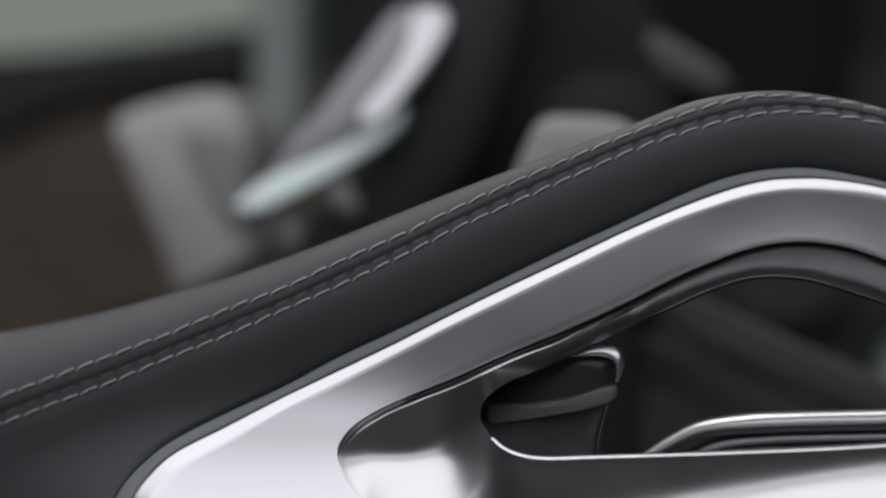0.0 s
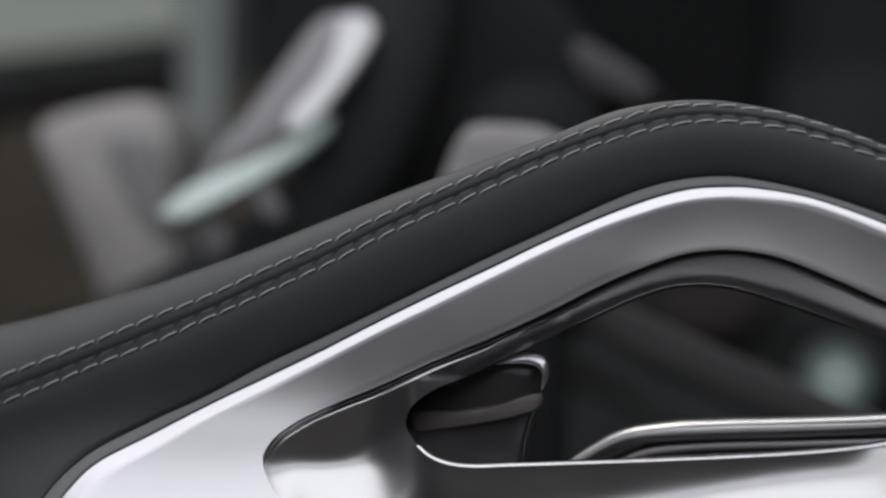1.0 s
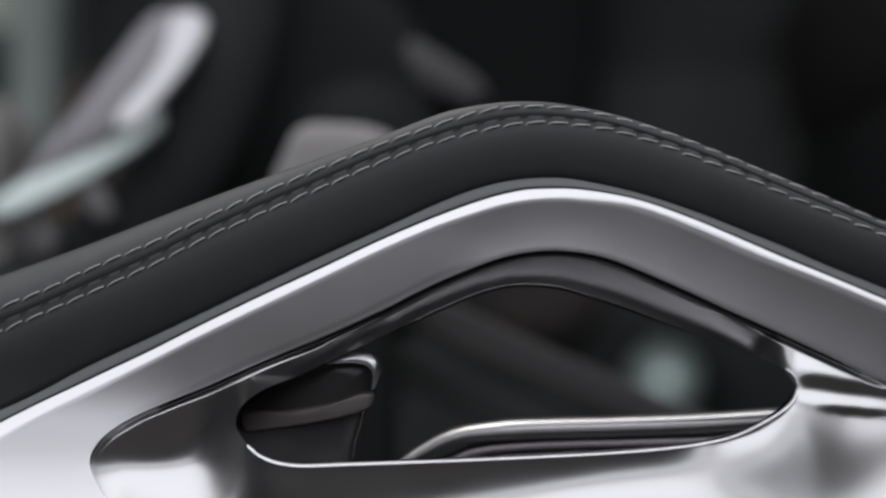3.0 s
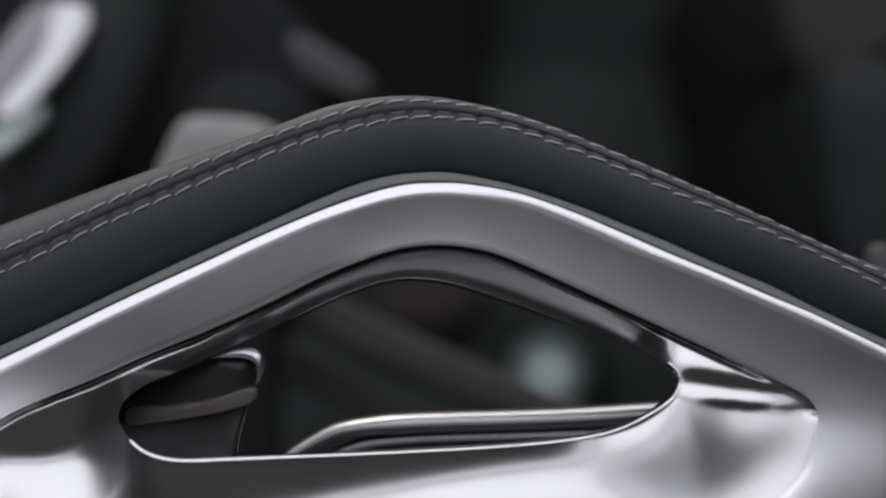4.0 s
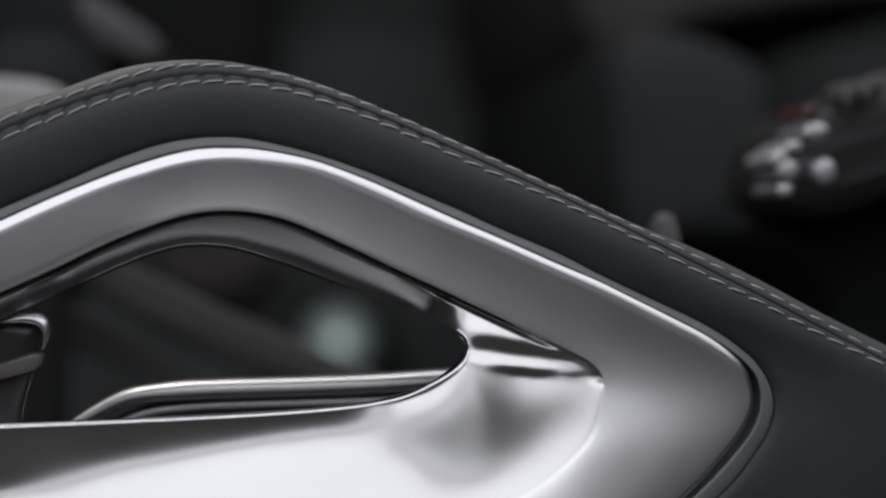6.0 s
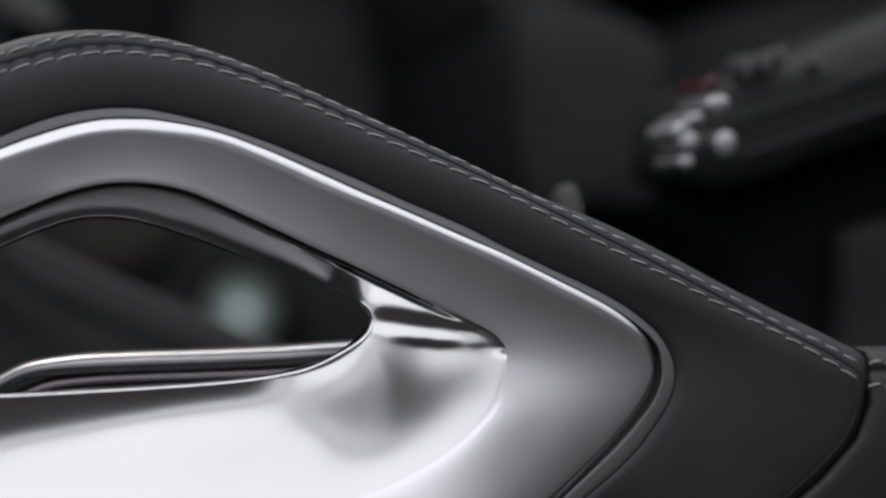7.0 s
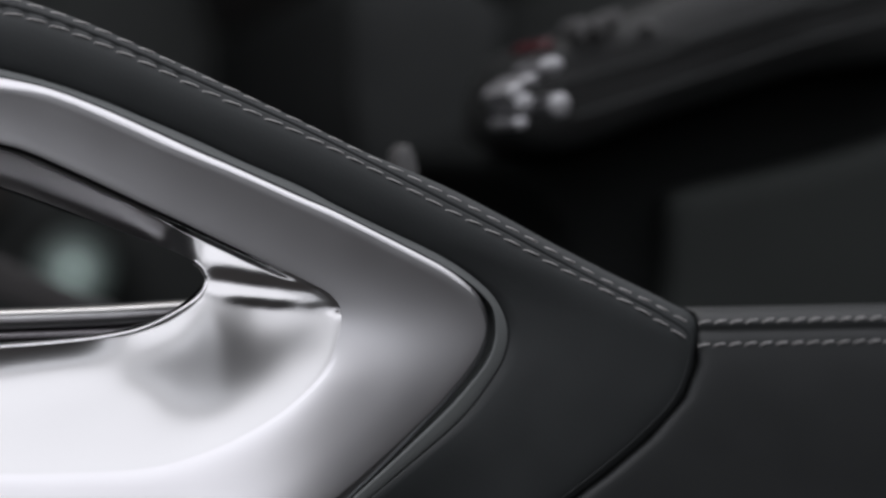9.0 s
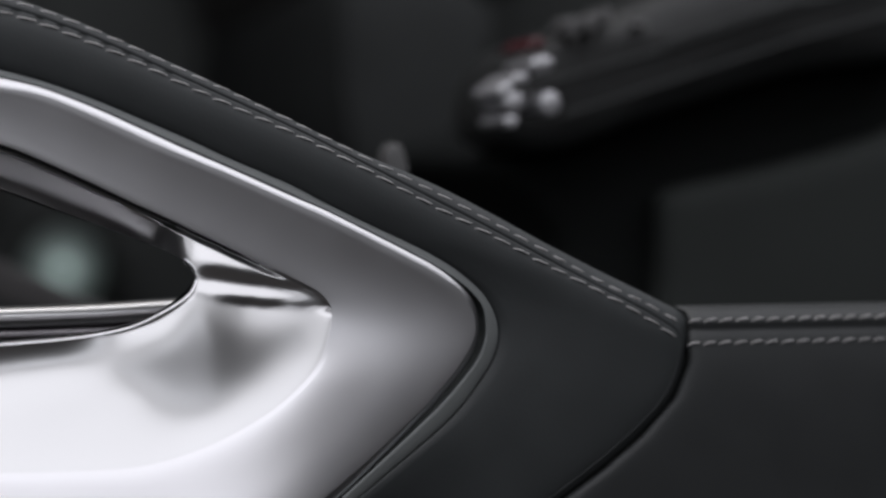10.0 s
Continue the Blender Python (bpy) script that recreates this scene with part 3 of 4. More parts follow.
def spread(px, pz, relief, reach):
    """Tilt over the grid, drawn smoothly through every line of a relief."""
    pts, val = [], []
    for line, tilts in relief:
        line = np.array(line, float)
        s = np.r_[0, np.cumsum(np.linalg.norm(np.diff(line, axis=0), axis=1))]
        q = np.linspace(0, s[-1], max(2, int(s[-1] / reach) + 1))
        pts.append(np.stack([np.interp(q, s, line[:, 0]), np.interp(q, s, line[:, 1])], 1))
        val.append(np.interp(q, s, np.tan(np.radians(tilts))))
    pts, val = np.vstack(pts), np.concatenate(val)
    n = len(pts)
    d = np.linalg.norm(pts[:, None] - pts[None], axis=2)
    m = np.zeros((n + 1, n + 1))
    m[:n, :n] = np.eye(n) * 1.5 - d
    m[:n, n] = m[n, :n] = 1
    w = np.linalg.solve(m, np.r_[val, 0])
    out = np.full(px.shape, w[n])
    for (x, z), k in zip(pts, w):
        out -= k * np.hypot(px - x, pz - z)
    return out


def blurred(a, cells):
    n = int(3 * cells) + 1
    k = np.exp(-0.5 * (np.arange(-n, n + 1) / cells) ** 2)
    k /= k.sum()
    for axis in (0, 1):
        pad = [(n, n) if i == axis else (0, 0) for i in (0, 1)]
        b = np.pad(a, pad, mode="edge")
        a = sum(w * np.take(b, range(i, i + a.shape[axis]), axis) for i, w in enumerate(k))
    return a


def hollow():
    """Relief of the hollow: depths over a fine grid whose upward tilt follows those lines, held at the crease and under the arm."""
    h = 0.5
    gx = np.arange(HUB[0] - r_dish.max() - 2, HUB[0] + r_dish.max() + 2, h)
    gz = np.arange(HUB[1] - 48, HUB[1] + 34, h)
    px, pz = np.meshgrid(gx, gz)
    a, r = np.arctan2(pz - HUB[1], px - HUB[0]), np.hypot(px - HUB[0], pz - HUB[1])
    ad = np.degrees(a)
    ro, rd = np.interp(a, angle, r_open, period=2 * math.pi), np.interp(a, angle, r_dish, period=2 * math.pi)
    inside = (r > ro - 3.0) & (r < rd + 3.0)
    lower = blurred(spread(px, pz, BOWL_RIM + BOWL_FLOOR + BOWL_NOSE + BOWL_CREASE + TAIL_WALL + TAIL_FLOOR, 3.0), 2.2)
    total, weight = np.zeros(px.shape), np.full(px.shape, 1e-9)
    for line, width, tilt in ARM_ROOF + NOSE_POCKET:
        d, rise = line_tilt(px, pz, line, tilt)
        w = 1 / ((d / width) ** 2 + 0.5) ** 1.6
        total, weight = total + w * rise, weight + w
    above = blurred(total / weight, 1.3)
    bowl = np.where(px > HUB[0], 1 - smooth_step(-6.2, -5.6, ad), np.maximum(1.0 * (ad < 0), 1 - smooth_step(-86, -81, px)))
    slope = lower * bowl + above * (1 - bowl)
    lean = sit(px, pz)
    low = smooth_step(-1.2, 0.0, r - rd) * ((ad < -7) & (ad > -161))
    # the nose pocket stands back behind a ledge
    nook = (ad > -5.9) & (ad < 60) & (px > 38)
    under = (ad <= -5.9) & (px > 38)
    y = (lean + 4.0) * inside
    high = smooth_step(-3.5, -1.5, r - rd) * ((ad > 5) & (ad < 150) & (px < 36))
    wz, wx, wa = 1.0, 0.03, 0.00002 + 0.0004 * nook + 1.5 * low ** 2 + 0.02 * high
    rest = np.where(low > 0, 0.05 + lean, lean + np.where(nook, np.clip(0.3 * (px - 54), -3.6, 1.4), 4.0))
    okz = inside[1:] & inside[:-1] & (under[1:] == under[:-1])
    okx = inside[:, 1:] & inside[:, :-1] & ~(under[:, 1:] & nook[:, :-1] | under[:, :-1] & nook[:, 1:])
    gz_t = 0.5 * (slope[1:] + slope[:-1]) * h

    def apply(v, target=0.0):
        ez, ex = (v[1:] - v[:-1] - target * gz_t) * okz * wz, (v[:, 1:] - v[:, :-1]) * okx * wx
        out = wa * (v - target * rest)
        out[1:] += ez
        out[:-1] -= ez
        out[:, 1:] += ex
        out[:, :-1] -= ex
        return out * inside

    res = -apply(y, 1.0)
    d, rr = res.copy(), float((res * res).sum())
    for _ in range(2500):
        q = apply(d)
        k = rr / max(float((d * q).sum()), 1e-20)
        y, res = y + k * d, res - k * q
        rn = float((res * res).sum())
        d, rr = res + d * (rn / rr), rn
        if rr < 1e-9:
            break
    # carry the edge values a little outwards, for sampling near the edges
    have = inside.copy()
    for _ in range(5):
        s, n = np.zeros(y.shape), np.zeros(y.shape)
        for dx, dz in ((1, 0), (-1, 0), (0, 1), (0, -1)):
            s += np.roll(y * have, (dz, dx), (0, 1))
            n += np.roll(have.astype(float), (dz, dx), (0, 1))
        grow = ~have & (n > 0)
        y = np.where(grow, s / np.maximum(n, 1), y)
        have |= grow
    return gx, gz, blurred(y, 1.2)


def cubic(t):
    return (-0.5 * t + t * t - 0.5 * t ** 3, 1 - 2.5 * t * t + 1.5 * t ** 3, 0.5 * t + 2 * t * t - 1.5 * t ** 3, -0.5 * t * t + 0.5 * t ** 3)


FIELD = hollow()


def field(r):
    """Depth of the hollow at radius r on every ray, over the lean of the handle."""
    gx, gz, y = FIELD
    x, z = HUB[0] + r * np.cos(angle), HUB[1] + r * np.sin(angle)
    u, v = (x - gx[0]) / (gx[1] - gx[0]), (z - gz[0]) / (gz[1] - gz[0])
    iu, iv = np.clip(u.astype(int), 1, len(gx) - 3), np.clip(v.astype(int), 1, len(gz) - 3)
    cu, cv = cubic(u - iu), cubic(v - iv)
    return sum(cv[m] * sum(cu[n] * y[iv + m - 1, iu + n - 1] for n in range(4)) for m in range(4)) - sit(x, z)


rings = [frame_ring(r_dish, 0.05 + 0.25 * upper)]
off0 = np.minimum(2.0 / square, 0.5 * reach)
sink = np.clip(field(r_dish - off0) / 4.7, 0.2 + 0.5 * smooth_step(-3, 4, np.where(deg < -90, 90, deg)), 1.5)
for p, yu in GROOVE:
    off = np.minimum(p / square, 0.5 * reach * p / 2.0)
    groove = yu * sink * (1 - smooth_step(1.0, 2.0, p)) + field(r_dish - off) * smooth_step(1.0, 2.0, p) - 0.8 * smooth_step(10, 24, deg) * (1 - smooth_step(160, 172, deg)) * math.exp(-((p - 1.25) / 0.25) ** 2)
    rings.append(frame_ring(r_dish - off, upper * groove + (1 - upper) * field(r_dish - off)))
for f in [0.97, 0.94, 0.91] + [0.88 - 0.025 * i for i in range(33)] + [0.06, 0.04, 0.02, 0.0]:
    r = r_open + (reach - off0) * f
    rings.append(frame_ring(r, field(r)))
dish = loft("dish", rings, BOWL, handle, "hollowed satin silver dish round the opening", closed=True)
y_open = field(r_open)

# black strip: painted shade between the face and the hollow, along the upper side
first = int(np.argmax(deg > -1))
joint = [(first + i) % STEPS for i in range(STEPS) if upper[(first + i) % STEPS] > 0.6 and not -90 < deg[(first + i) % STEPS] < -1]
rings = []
for p, y in ((0.0, 0.32), (0.04, 0.8), (0.13, 1.9), (0.3, 3.3), (0.55, 4.0), (0.7, 4.3)):
    whole = frame_ring(r_dish - np.minimum(p / square, 0.5 * reach * p / 2.0) - 0.02, 0.3 + (y - 0.3) * sink)
    rings.append([whole[i] for i in joint])
loft("gap_shade", rings, BLACK, handle, "black strip painting the shade in the gap under the frame's face")

roof_side = smooth_step(4, 22, deg) * (1 - smooth_step(150, 170, deg))
low_side = smooth_step(-60, -22, deg) * (1 - smooth_step(-8, 2, deg))
rings = [frame_ring(r_open, y_open), frame_ring(r_open + 0.1 - 0.5 * roof_side - 0.7 * low_side, y_open + 0.8), frame_ring(r_open + 0.3 - 1.1 * roof_side - 1.5 * low_side, y_open + 2.2),
         frame_ring(r_open + 0.6 - 1.5 * roof_side - 2.0 * low_side, y_open + 4.5), frame_ring(r_open + 2.5, 24.0), frame_ring(r_open + 4, 34.0)]
loft("opening_sleeve", rings, DARK_CHROME, handle, "smoked glossy sleeve lining the opening", closed=True)

RIM = [(-80.3, -41.4), (-77.7, -43.7), (-73.9, -45.3), (-68.9, -46), (-58.7, -45.7), (-48.6, -45.3), (-23.3, -44.2), (2, -42.8), (14.7, -41.7), (22.3, -40.6), (28.6, -39.1), (34.9, -36.2), (40, -33), (42, -30.8), (42.7, -28.2), (42, -26.2), (40, -24.4)]
rim_line = even(spline(RIM), 160)
rings = []
along = np.gradient(rim_line, axis=0)
inward = np.stack([-along[:, 1], along[:, 0]], 1) / np.linalg.norm(along, axis=1)[:, None]
for dn, y in ((0.55, 4.0), (0.42, 2.4), (0.32, 1.9), (-0.05, 1.55), (-0.4, 1.2), (-0.5, 1.3), (-0.55, 2.2)):
    ring = []
    for (x, z), n in zip(rim_line, inward):
        base = sit(x, z) + bow(x) + np.interp(math.atan2(z - HUB[1], x - HUB[0]), angle, y_open, period=2 * math.pi)
        ring.append(on(x + n[0] * dn, z + n[1] * dn, float(base) + y - 2.2))
    rings.append(ring)
loft("chrome_rim", rings, CHROME, handle, "thin bright chrome edge")

# rubber lip between frame and leather
LIP_INNER, LIP_INNER_M = [(-174.7, -85.7), (-170.2, -66.9), (-166.5, -56.5), (-162.5, -51.1), (-157.1, -46.3), (-143.5, -39.4), (-129.7, -32.5), (-116.1, -26.2), (-102.6, -19.9), (-89.3, -13.3), (-76.2, -7.1), (-63.2, -1.2), (-50.3, 4.8), (-37.6, 10.1), (-29.6, 13), (-23.3, 14.9), (-17, 16.1), (-10.6, 16.3), (-5.7, 16.1), (7.1, 13.9), (19.9, 9.4), (29.9, 5.1), (39, 1.1), (49.6, -3.3), (64.1, -9.6), (71.8, -12.8), (78.3, -15.9), (84.7, -19), (91.2, -22.2), (97.7, -25.6), (102.8, -28.8), (106.5, -31.9), (108.6, -34.5), (109.5, -37.8), (109.5, -42), (107.7, -47), (103.8, -52.2), (98.6, -58), (69.5, -84.8), (60.5, -92.3)], (17, 31)
lip_in = stretch(LIP_INNER, LIP_INNER_M, SEG)
lip_out = gasket
rings = []
for s, y in ((-0.9, 8.5), (-0.06, 7.5), (-0.01, 3.0), (0.0, 2.4), (0.03, 1.3), (0.08, 1.1), (0.3, 1.3), (0.6, 1.65), (0.93, 2.15), (1.0, 2.5), (1.04, 6.0)):
    q = lip_in + (lip_out - lip_in) * s
    rings.append([on(x, z, y + float(sit(x, z) + bow(x))) for x, z in q])
loft("rubber_lip", rings, RUBBER, handle, "grey rubber lip round the frame")


# stitches
def stitch_mesh():
    bm = bmesh.new()
    n, sides = 7, 6
    loops = []
    for i in range(n):
        f = i / (n - 1)
        x = (f - 0.5) * 4.75
        lift = 0.42 * (1 - (2 * f - 1) ** 6) - 0.12
        side = 0.20 * (f - 0.35) - 0.6 * (1 - f) ** 5
        r = 0.235 * (0.7 + 0.3 * math.sin(math.pi * min(max(f * 1.1 - 0.02, 0.06), 0.96)) ** 0.5)
        loops.append([bm.verts.new(Vector((x, -lift + r * math.cos(2 * math.pi * k / sides), side + r * math.sin(2 * math.pi * k / sides))) / 1000)
                      for k in range(sides)])
    for a, b in zip(loops, loops[1:]):
        for k in range(sides):
            bm.faces.new((a[k], a[(k + 1) % sides], b[(k + 1) % sides], b[k]))
    bm.faces.new(loops[0][::-1])
    bm.faces.new(loops[-1])
    bmesh.ops.recalc_face_normals(bm, faces=bm.faces)
    me = bpy.data.meshes.new("stitch")
    bm.to_mesh(me)
    bm.free()
    me.materials.append(THREAD)
    me.polygons.foreach_set("use_smooth", [True] * len(me.polygons))
    return me


STITCH = stitch_mesh()


def sew(curve, depth, parent, pitch=5.13, start=0.0, wobble=0.06, through_x=None, length=1.0):
    s = np.r_[0, np.cumsum(np.linalg.norm(np.diff(curve, axis=0), axis=1))]
    q = start
    if through_x is not None:
        q = float(np.interp(through_x, curve[:, 0], s)) % pitch
    while q < s[-1] - 2:
        x, z = np.interp(q, s, curve[:, 0]), np.interp(q, s, curve[:, 1])
        x2, z2 = np.interp(q + 1, s, curve[:, 0]), np.interp(q + 1, s, curve[:, 1])
        y = float(np.interp(q, s, depth)) if hasattr(depth, "__len__") else depth
        ob = new("stitch", STITCH)
        ob.parent = parent
        tilt = -math.atan2(z2 - z, x2 - x) + radians(random.uniform(-2.5, 2.5))
        ob.matrix_local = Matrix.Translation(on(x, z + random.uniform(-wobble, wobble) * 0.6, y + float(bow(x)))) @ Matrix.Rotation(tilt, 4, "Y") @ Matrix.Diagonal((length, 1, 1, 1))
        q += pitch + random.uniform(-wobble, wobble)


cut = SEG[0] + SEG[1] - 2
sew(seam_low[:cut], 1.15, cover, through_x=[(-196.9, -38)][0][0])
sew(seam_top[:cut], 2.0 + 0.4 * smooth_step(-30, 10, seam_top[:cut, 0]), cover, through_x=[(-193.3, -30.3)][0][0])

# dark needle holes along the closed seam between the rows
hole_me = bpy.data.meshes.new("needle_hole")
hole_src = STITCH.copy()
hole_co = np.array([v.co[:] for v in hole_src.vertices])
hole_me.from_pydata([(x * 0.5, y * 0.36, z * 0.42) for x, y, z in hole_co], [], [tuple(p.vertices) for p in hole_src.polygons])
hole_me.materials.append(BLACK)
bpy.data.meshes.remove(hole_src)
mid_seam = seam_low + (seam_top - seam_low) * 0.36
arc = np.r_[0, np.cumsum(np.linalg.norm(np.diff(mid_seam, axis=0), axis=1))]
for k in range(62):
    q = 2.0 + 5.13 * k + random.uniform(-0.3, 0.3)
    x, z = np.interp(q, arc, mid_seam[:, 0]), np.interp(q, arc, mid_seam[:, 1])
    x2, z2 = np.interp(q + 1, arc, mid_seam[:, 0]), np.interp(q + 1, arc, mid_seam[:, 1])
    if x > 60:
        break
    ob = new("needle_hole", hole_me)
    ob.parent = cover
    ob.matrix_local = Matrix.Translation(on(x, z, 1.36 + float(bow(x)))) @ Matrix.Rotation(-math.atan2(z2 - z, x2 - x), 4, "Y")

# ---------------------------------------------------------------- side panel beside the handle
side = thing("console_side_panel", "dark leather console panel with a stitched top seam", "console panel")
PANEL_LEFT = [(154.1, -34.6), (157.2, -36), (158.4, -38), (158.3, -39.5), (158.2, -40.2), (158.2, -41), (158.3, -43.4), (158.9, -47.8), (155.7, -56.4), (147.3, -65.7), (137.7, -73.6), (127.7, -80.7), (114.2, -91)]
PANEL_RIGHT = [(274.5, -32.6), (274.6, -34.5), (274.6, -35.6), (274.7, -37.8), (274.7, -38.7), (274.8, -39.5), (274.8, -41.5), (275.1, -48.6), (275.4, -57.6), (275.8, -67.6), (276.1, -76.1), (276.3, -83.9), (276.7, -95.3)]
PANEL_Y = (8.0, 4.4, 1.9, 1.7, 2.3, 1.5, 0.9, 0.0, -0.3, -0.3, 0.0, 0.3, 0.6)
columns = [0, 0.003, 0.008, 0.016, 0.03, 0.05, 0.08] + [0.08 + 0.92 * i / 40 for i in range(1, 41)]
dip = [6.0, 2.6, 1.1, 0.4, 0.1, 0.0, 0.0] + [0.0] * 40
rings = [[on(a[0], a[1] + 0.3, 30.0 + float(bow(a[0]))) + Vector((0, 0, -0.004)) for a in [np.array(PANEL_LEFT[0]) + (np.array(PANEL_RIGHT[0]) - np.array(PANEL_LEFT[0])) * c for c in columns]]]
for a, b, y in zip(PANEL_LEFT, PANEL_RIGHT, PANEL_Y):
    a, b = np.array(a), np.array(b)
    rings.append([on(*(a + (b - a) * c), y + k + float(bow((a + (b - a) * c)[0]))) for c, k in zip(columns, dip)])
panel = loft("panel_cover", rings, PANEL_LEATHER, side)
for row, y in ((2, 1.45), (6, 0.6)):
    line = np.array([PANEL_LEFT[row], PANEL_RIGHT[row]])
    line = even(np.array([line[0], line[1]]), 60)
    sew(line, y, panel, pitch=3.95, start=2.2, wobble=0.08, length=0.64)

# ---------------------------------------------------------------- seen through the opening
lip = thing("far_handle_lip", "bright metal lip of the opposite handle opening", "handle trim")
LIP = [(-48.6, -49.3), (-43.1, -45.9), (-36.2, -42.7), (-25.3, -41.2), (-11.5, -40.5), (2.2, -40.1), (22.8, -39.3), (43.4, -38), (64, -37.2)]
path = [Vector((x / 1000, 0.038, DATUM_Z + z / 1000)) for x, z in even(spline(LIP), 60)]
tube("lip_bar", path, [0.0013 + 0.0012 * min(1, i / 14) for i in range(60)], BOWL, lip, "rounded chrome bar", sides=16, flat=1.6)
path = [p + Vector((0.004, 0.002, -0.0042)) for p in path]
tube("lip_base", path, 0.0022, DARK_CHROME, lip, "smoked metal base under the bar", sides=12, flat=1.4)

latch = thing("console_latch", "gloss black latch with a bright metal edge inside the handle", "latch")


LATCH = [(-97.8, -40.4), (-88.3, -35), (-76.2, -26.9), (-65.4, -22.6), (-59.3, -22), (-54.8, -24.2), (-55.4, -28.2), (-56.5, -33.6), (-59.3, -43.1), (-62, -52.5), (-97.8, -55.2)]
cushion("body", nearer(LATCH, 14), 14, 16, GLOSS_BLACK, latch, bulge=0.15)
OUTER = even(spline([(-64, -23.3), (-60.5, -21.5), (-57, -20.6), (-54, -20.9), (-52, -22.3), (-51.3, -24.6), (-51.9, -27), (-52.9, -29.5)]), 60)
INNER = even(spline([(-63.5, -23.6), (-60.2, -23.4), (-57, -23.4), (-54.6, -23.9), (-53.6, -24.6), (-53, -25.6), (-52.9, -27.2), (-53.2, -29.6)]), 60)
rings = []
for f, y in ((-0.05, 13.0), (0.0, 10.6), (0.06, 9.9), (0.5, 9.3), (0.94, 8.8), (1.0, 9.3), (1.05, 13.0)):
    rings.append([Vector((x / 1000, y / 1000, DATUM_Z + z / 1000)) for x, z in OUTER + (INNER - OUTER) * f])
loft("bright_edge", rings, LATCH_EDGE, latch, "bright metal edge")
cushion("face", nearer([(-87, -36.9), (-75.7, -35.6), (-65, -34), (-55.3, -31.5), (-55.8, -34.8), (-60.9, -36.9), (-70.1, -38.8), (-81.1, -40.4), (-86.4, -40.7)], 11), 11, 3, LATCH_FACE, latch, "brownish glossy lower face", bulge=0.2, lean=0.1)

# ---------------------------------------------------------------- far side of the cabin
belt = thing("seat_belt_strap", "dark grey woven belt strap hanging behind the handle", "seat belt")
BELT = [(-73.5, -7.5), (-54.3, -13.2), (-27.6, -25.6), (3.1, -39), (33.7, -52.4), (60.5, -64.9), (52.8, -74.4), (26, -61), (-4.6, -49.6), (-35.2, -36.2), (-62, -22.8)]
cushion("webbing", BELT, 230, 6, STRAP, belt, bulge=0.1)
cushion("sleeve", [(-88.8, -23.3), (-71.2, -29.1), (-43.8, -42.8), (-16.4, -56.5), (9, -68.2), (1.2, -76.1), (-26.2, -64.3), (-55.5, -50.6), (-79, -38.9)], 245, 6, WALL_DARK, belt, "darker padded sleeve", bulge=0.1)

# Light spot built as emissive discs, with a grey-green disc for its halo.
knob = thing("glow_spot", "small round pale green light spot on the door, its glow painted as emission", "lamp")
for name, radius, depth, mat, label in (("lens", 6, 897, GLOW_CORE, "bright pale green core of the glow"), ("glow_ring", 14, 900, GLOW_RING, "dimmer disc painting the glow's falloff"), ("glow_rim", 24, 905, GLOW_RIM, "faintest disc painting the glow's falloff")):
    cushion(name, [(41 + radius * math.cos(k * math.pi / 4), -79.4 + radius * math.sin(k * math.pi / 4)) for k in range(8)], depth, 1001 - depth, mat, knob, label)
cushion("halo_disc", [(6.1, -80.3), (17.7, -57.2), (42.6, -45.7), (67.6, -57.2), (79.1, -80.3), (67.6, -103.3), (42.6, -114.8), (17.7, -103.3)], 915, 86, LOWER, knob, "green-grey disc standing in for the halo")

wheel = thing("steering_wheel", "black leather steering wheel with a satin silver spoke", "steering wheel")
RIMPATH = [(-135.1, 154.9), (-125.5, 118.8), (-127.8, 85.3), (-138.3, 50), (-152.7, 24.5), (-173.4, 4.9), (-202.7, -12.9), (-241, -33)]
tube("rim", [Vector((x / 1000, 0.30, DATUM_Z + z / 1000)) for x, z in even(spline(nearer(RIMPATH, 300, 240)), 80)], 0.0185, DARK_TRIM, wheel, sides=20)
# One silver spoke; its highlight and pale reflection are painted as lighter parts.
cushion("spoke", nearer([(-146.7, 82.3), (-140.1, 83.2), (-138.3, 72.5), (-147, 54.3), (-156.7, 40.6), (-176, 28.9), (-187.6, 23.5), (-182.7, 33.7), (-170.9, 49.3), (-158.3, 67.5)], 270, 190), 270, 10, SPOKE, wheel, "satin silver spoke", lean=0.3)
cushion("spoke_glint", nearer([(-138.9, 81.7), (-131.8, 81.9), (-128.2, 76.7), (-131.1, 65.9), (-138.6, 52.5), (-145.3, 43.5), (-151.9, 41.9), (-152.8, 45.6), (-145.1, 58.1), (-140.3, 69.9)], 262, 182), 262, 8, SPOKE_HIGHLIGHT, wheel, "highlight along the spoke, painted as a brighter part", lean=0.7)
cushion("spoke_sheen", nearer([(-196.6, 15.7), (-189.7, 24.3), (-176.2, 31.5), (-162.7, 41.3), (-152.3, 49.3), (-145.3, 50.1), (-143.5, 45.5), (-148.6, 37.3), (-161, 28.4), (-176.3, 19.5), (-189.8, 14.1)], 264, 184), 264, 10, SPOKE_REFLECTION, wheel, "pale green reflection low on the spoke, painted as a paler part", lean=0.6)
cushion("hub_pad", nearer([(-135.2, 118), (-97.8, 112.3), (-63.6, 78.6), (-62.1, 30), (-101, 6.2), (-163.8, 7), (-176.6, 11.3), (-155.1, 31.7), (-142.1, 60.4)], 320, 270), 320, 50, BLACK, wheel)
cushion("button", nearer([(-190.2, 8.8), (-187.8, 13.7), (-183.8, 14.8), (-180.3, 12.1), (-178.7, 6.7), (-181.4, 2.5), (-185.9, 2.2)], 262, 196), 262, 8, BUTTON, wheel, "grey oval button")
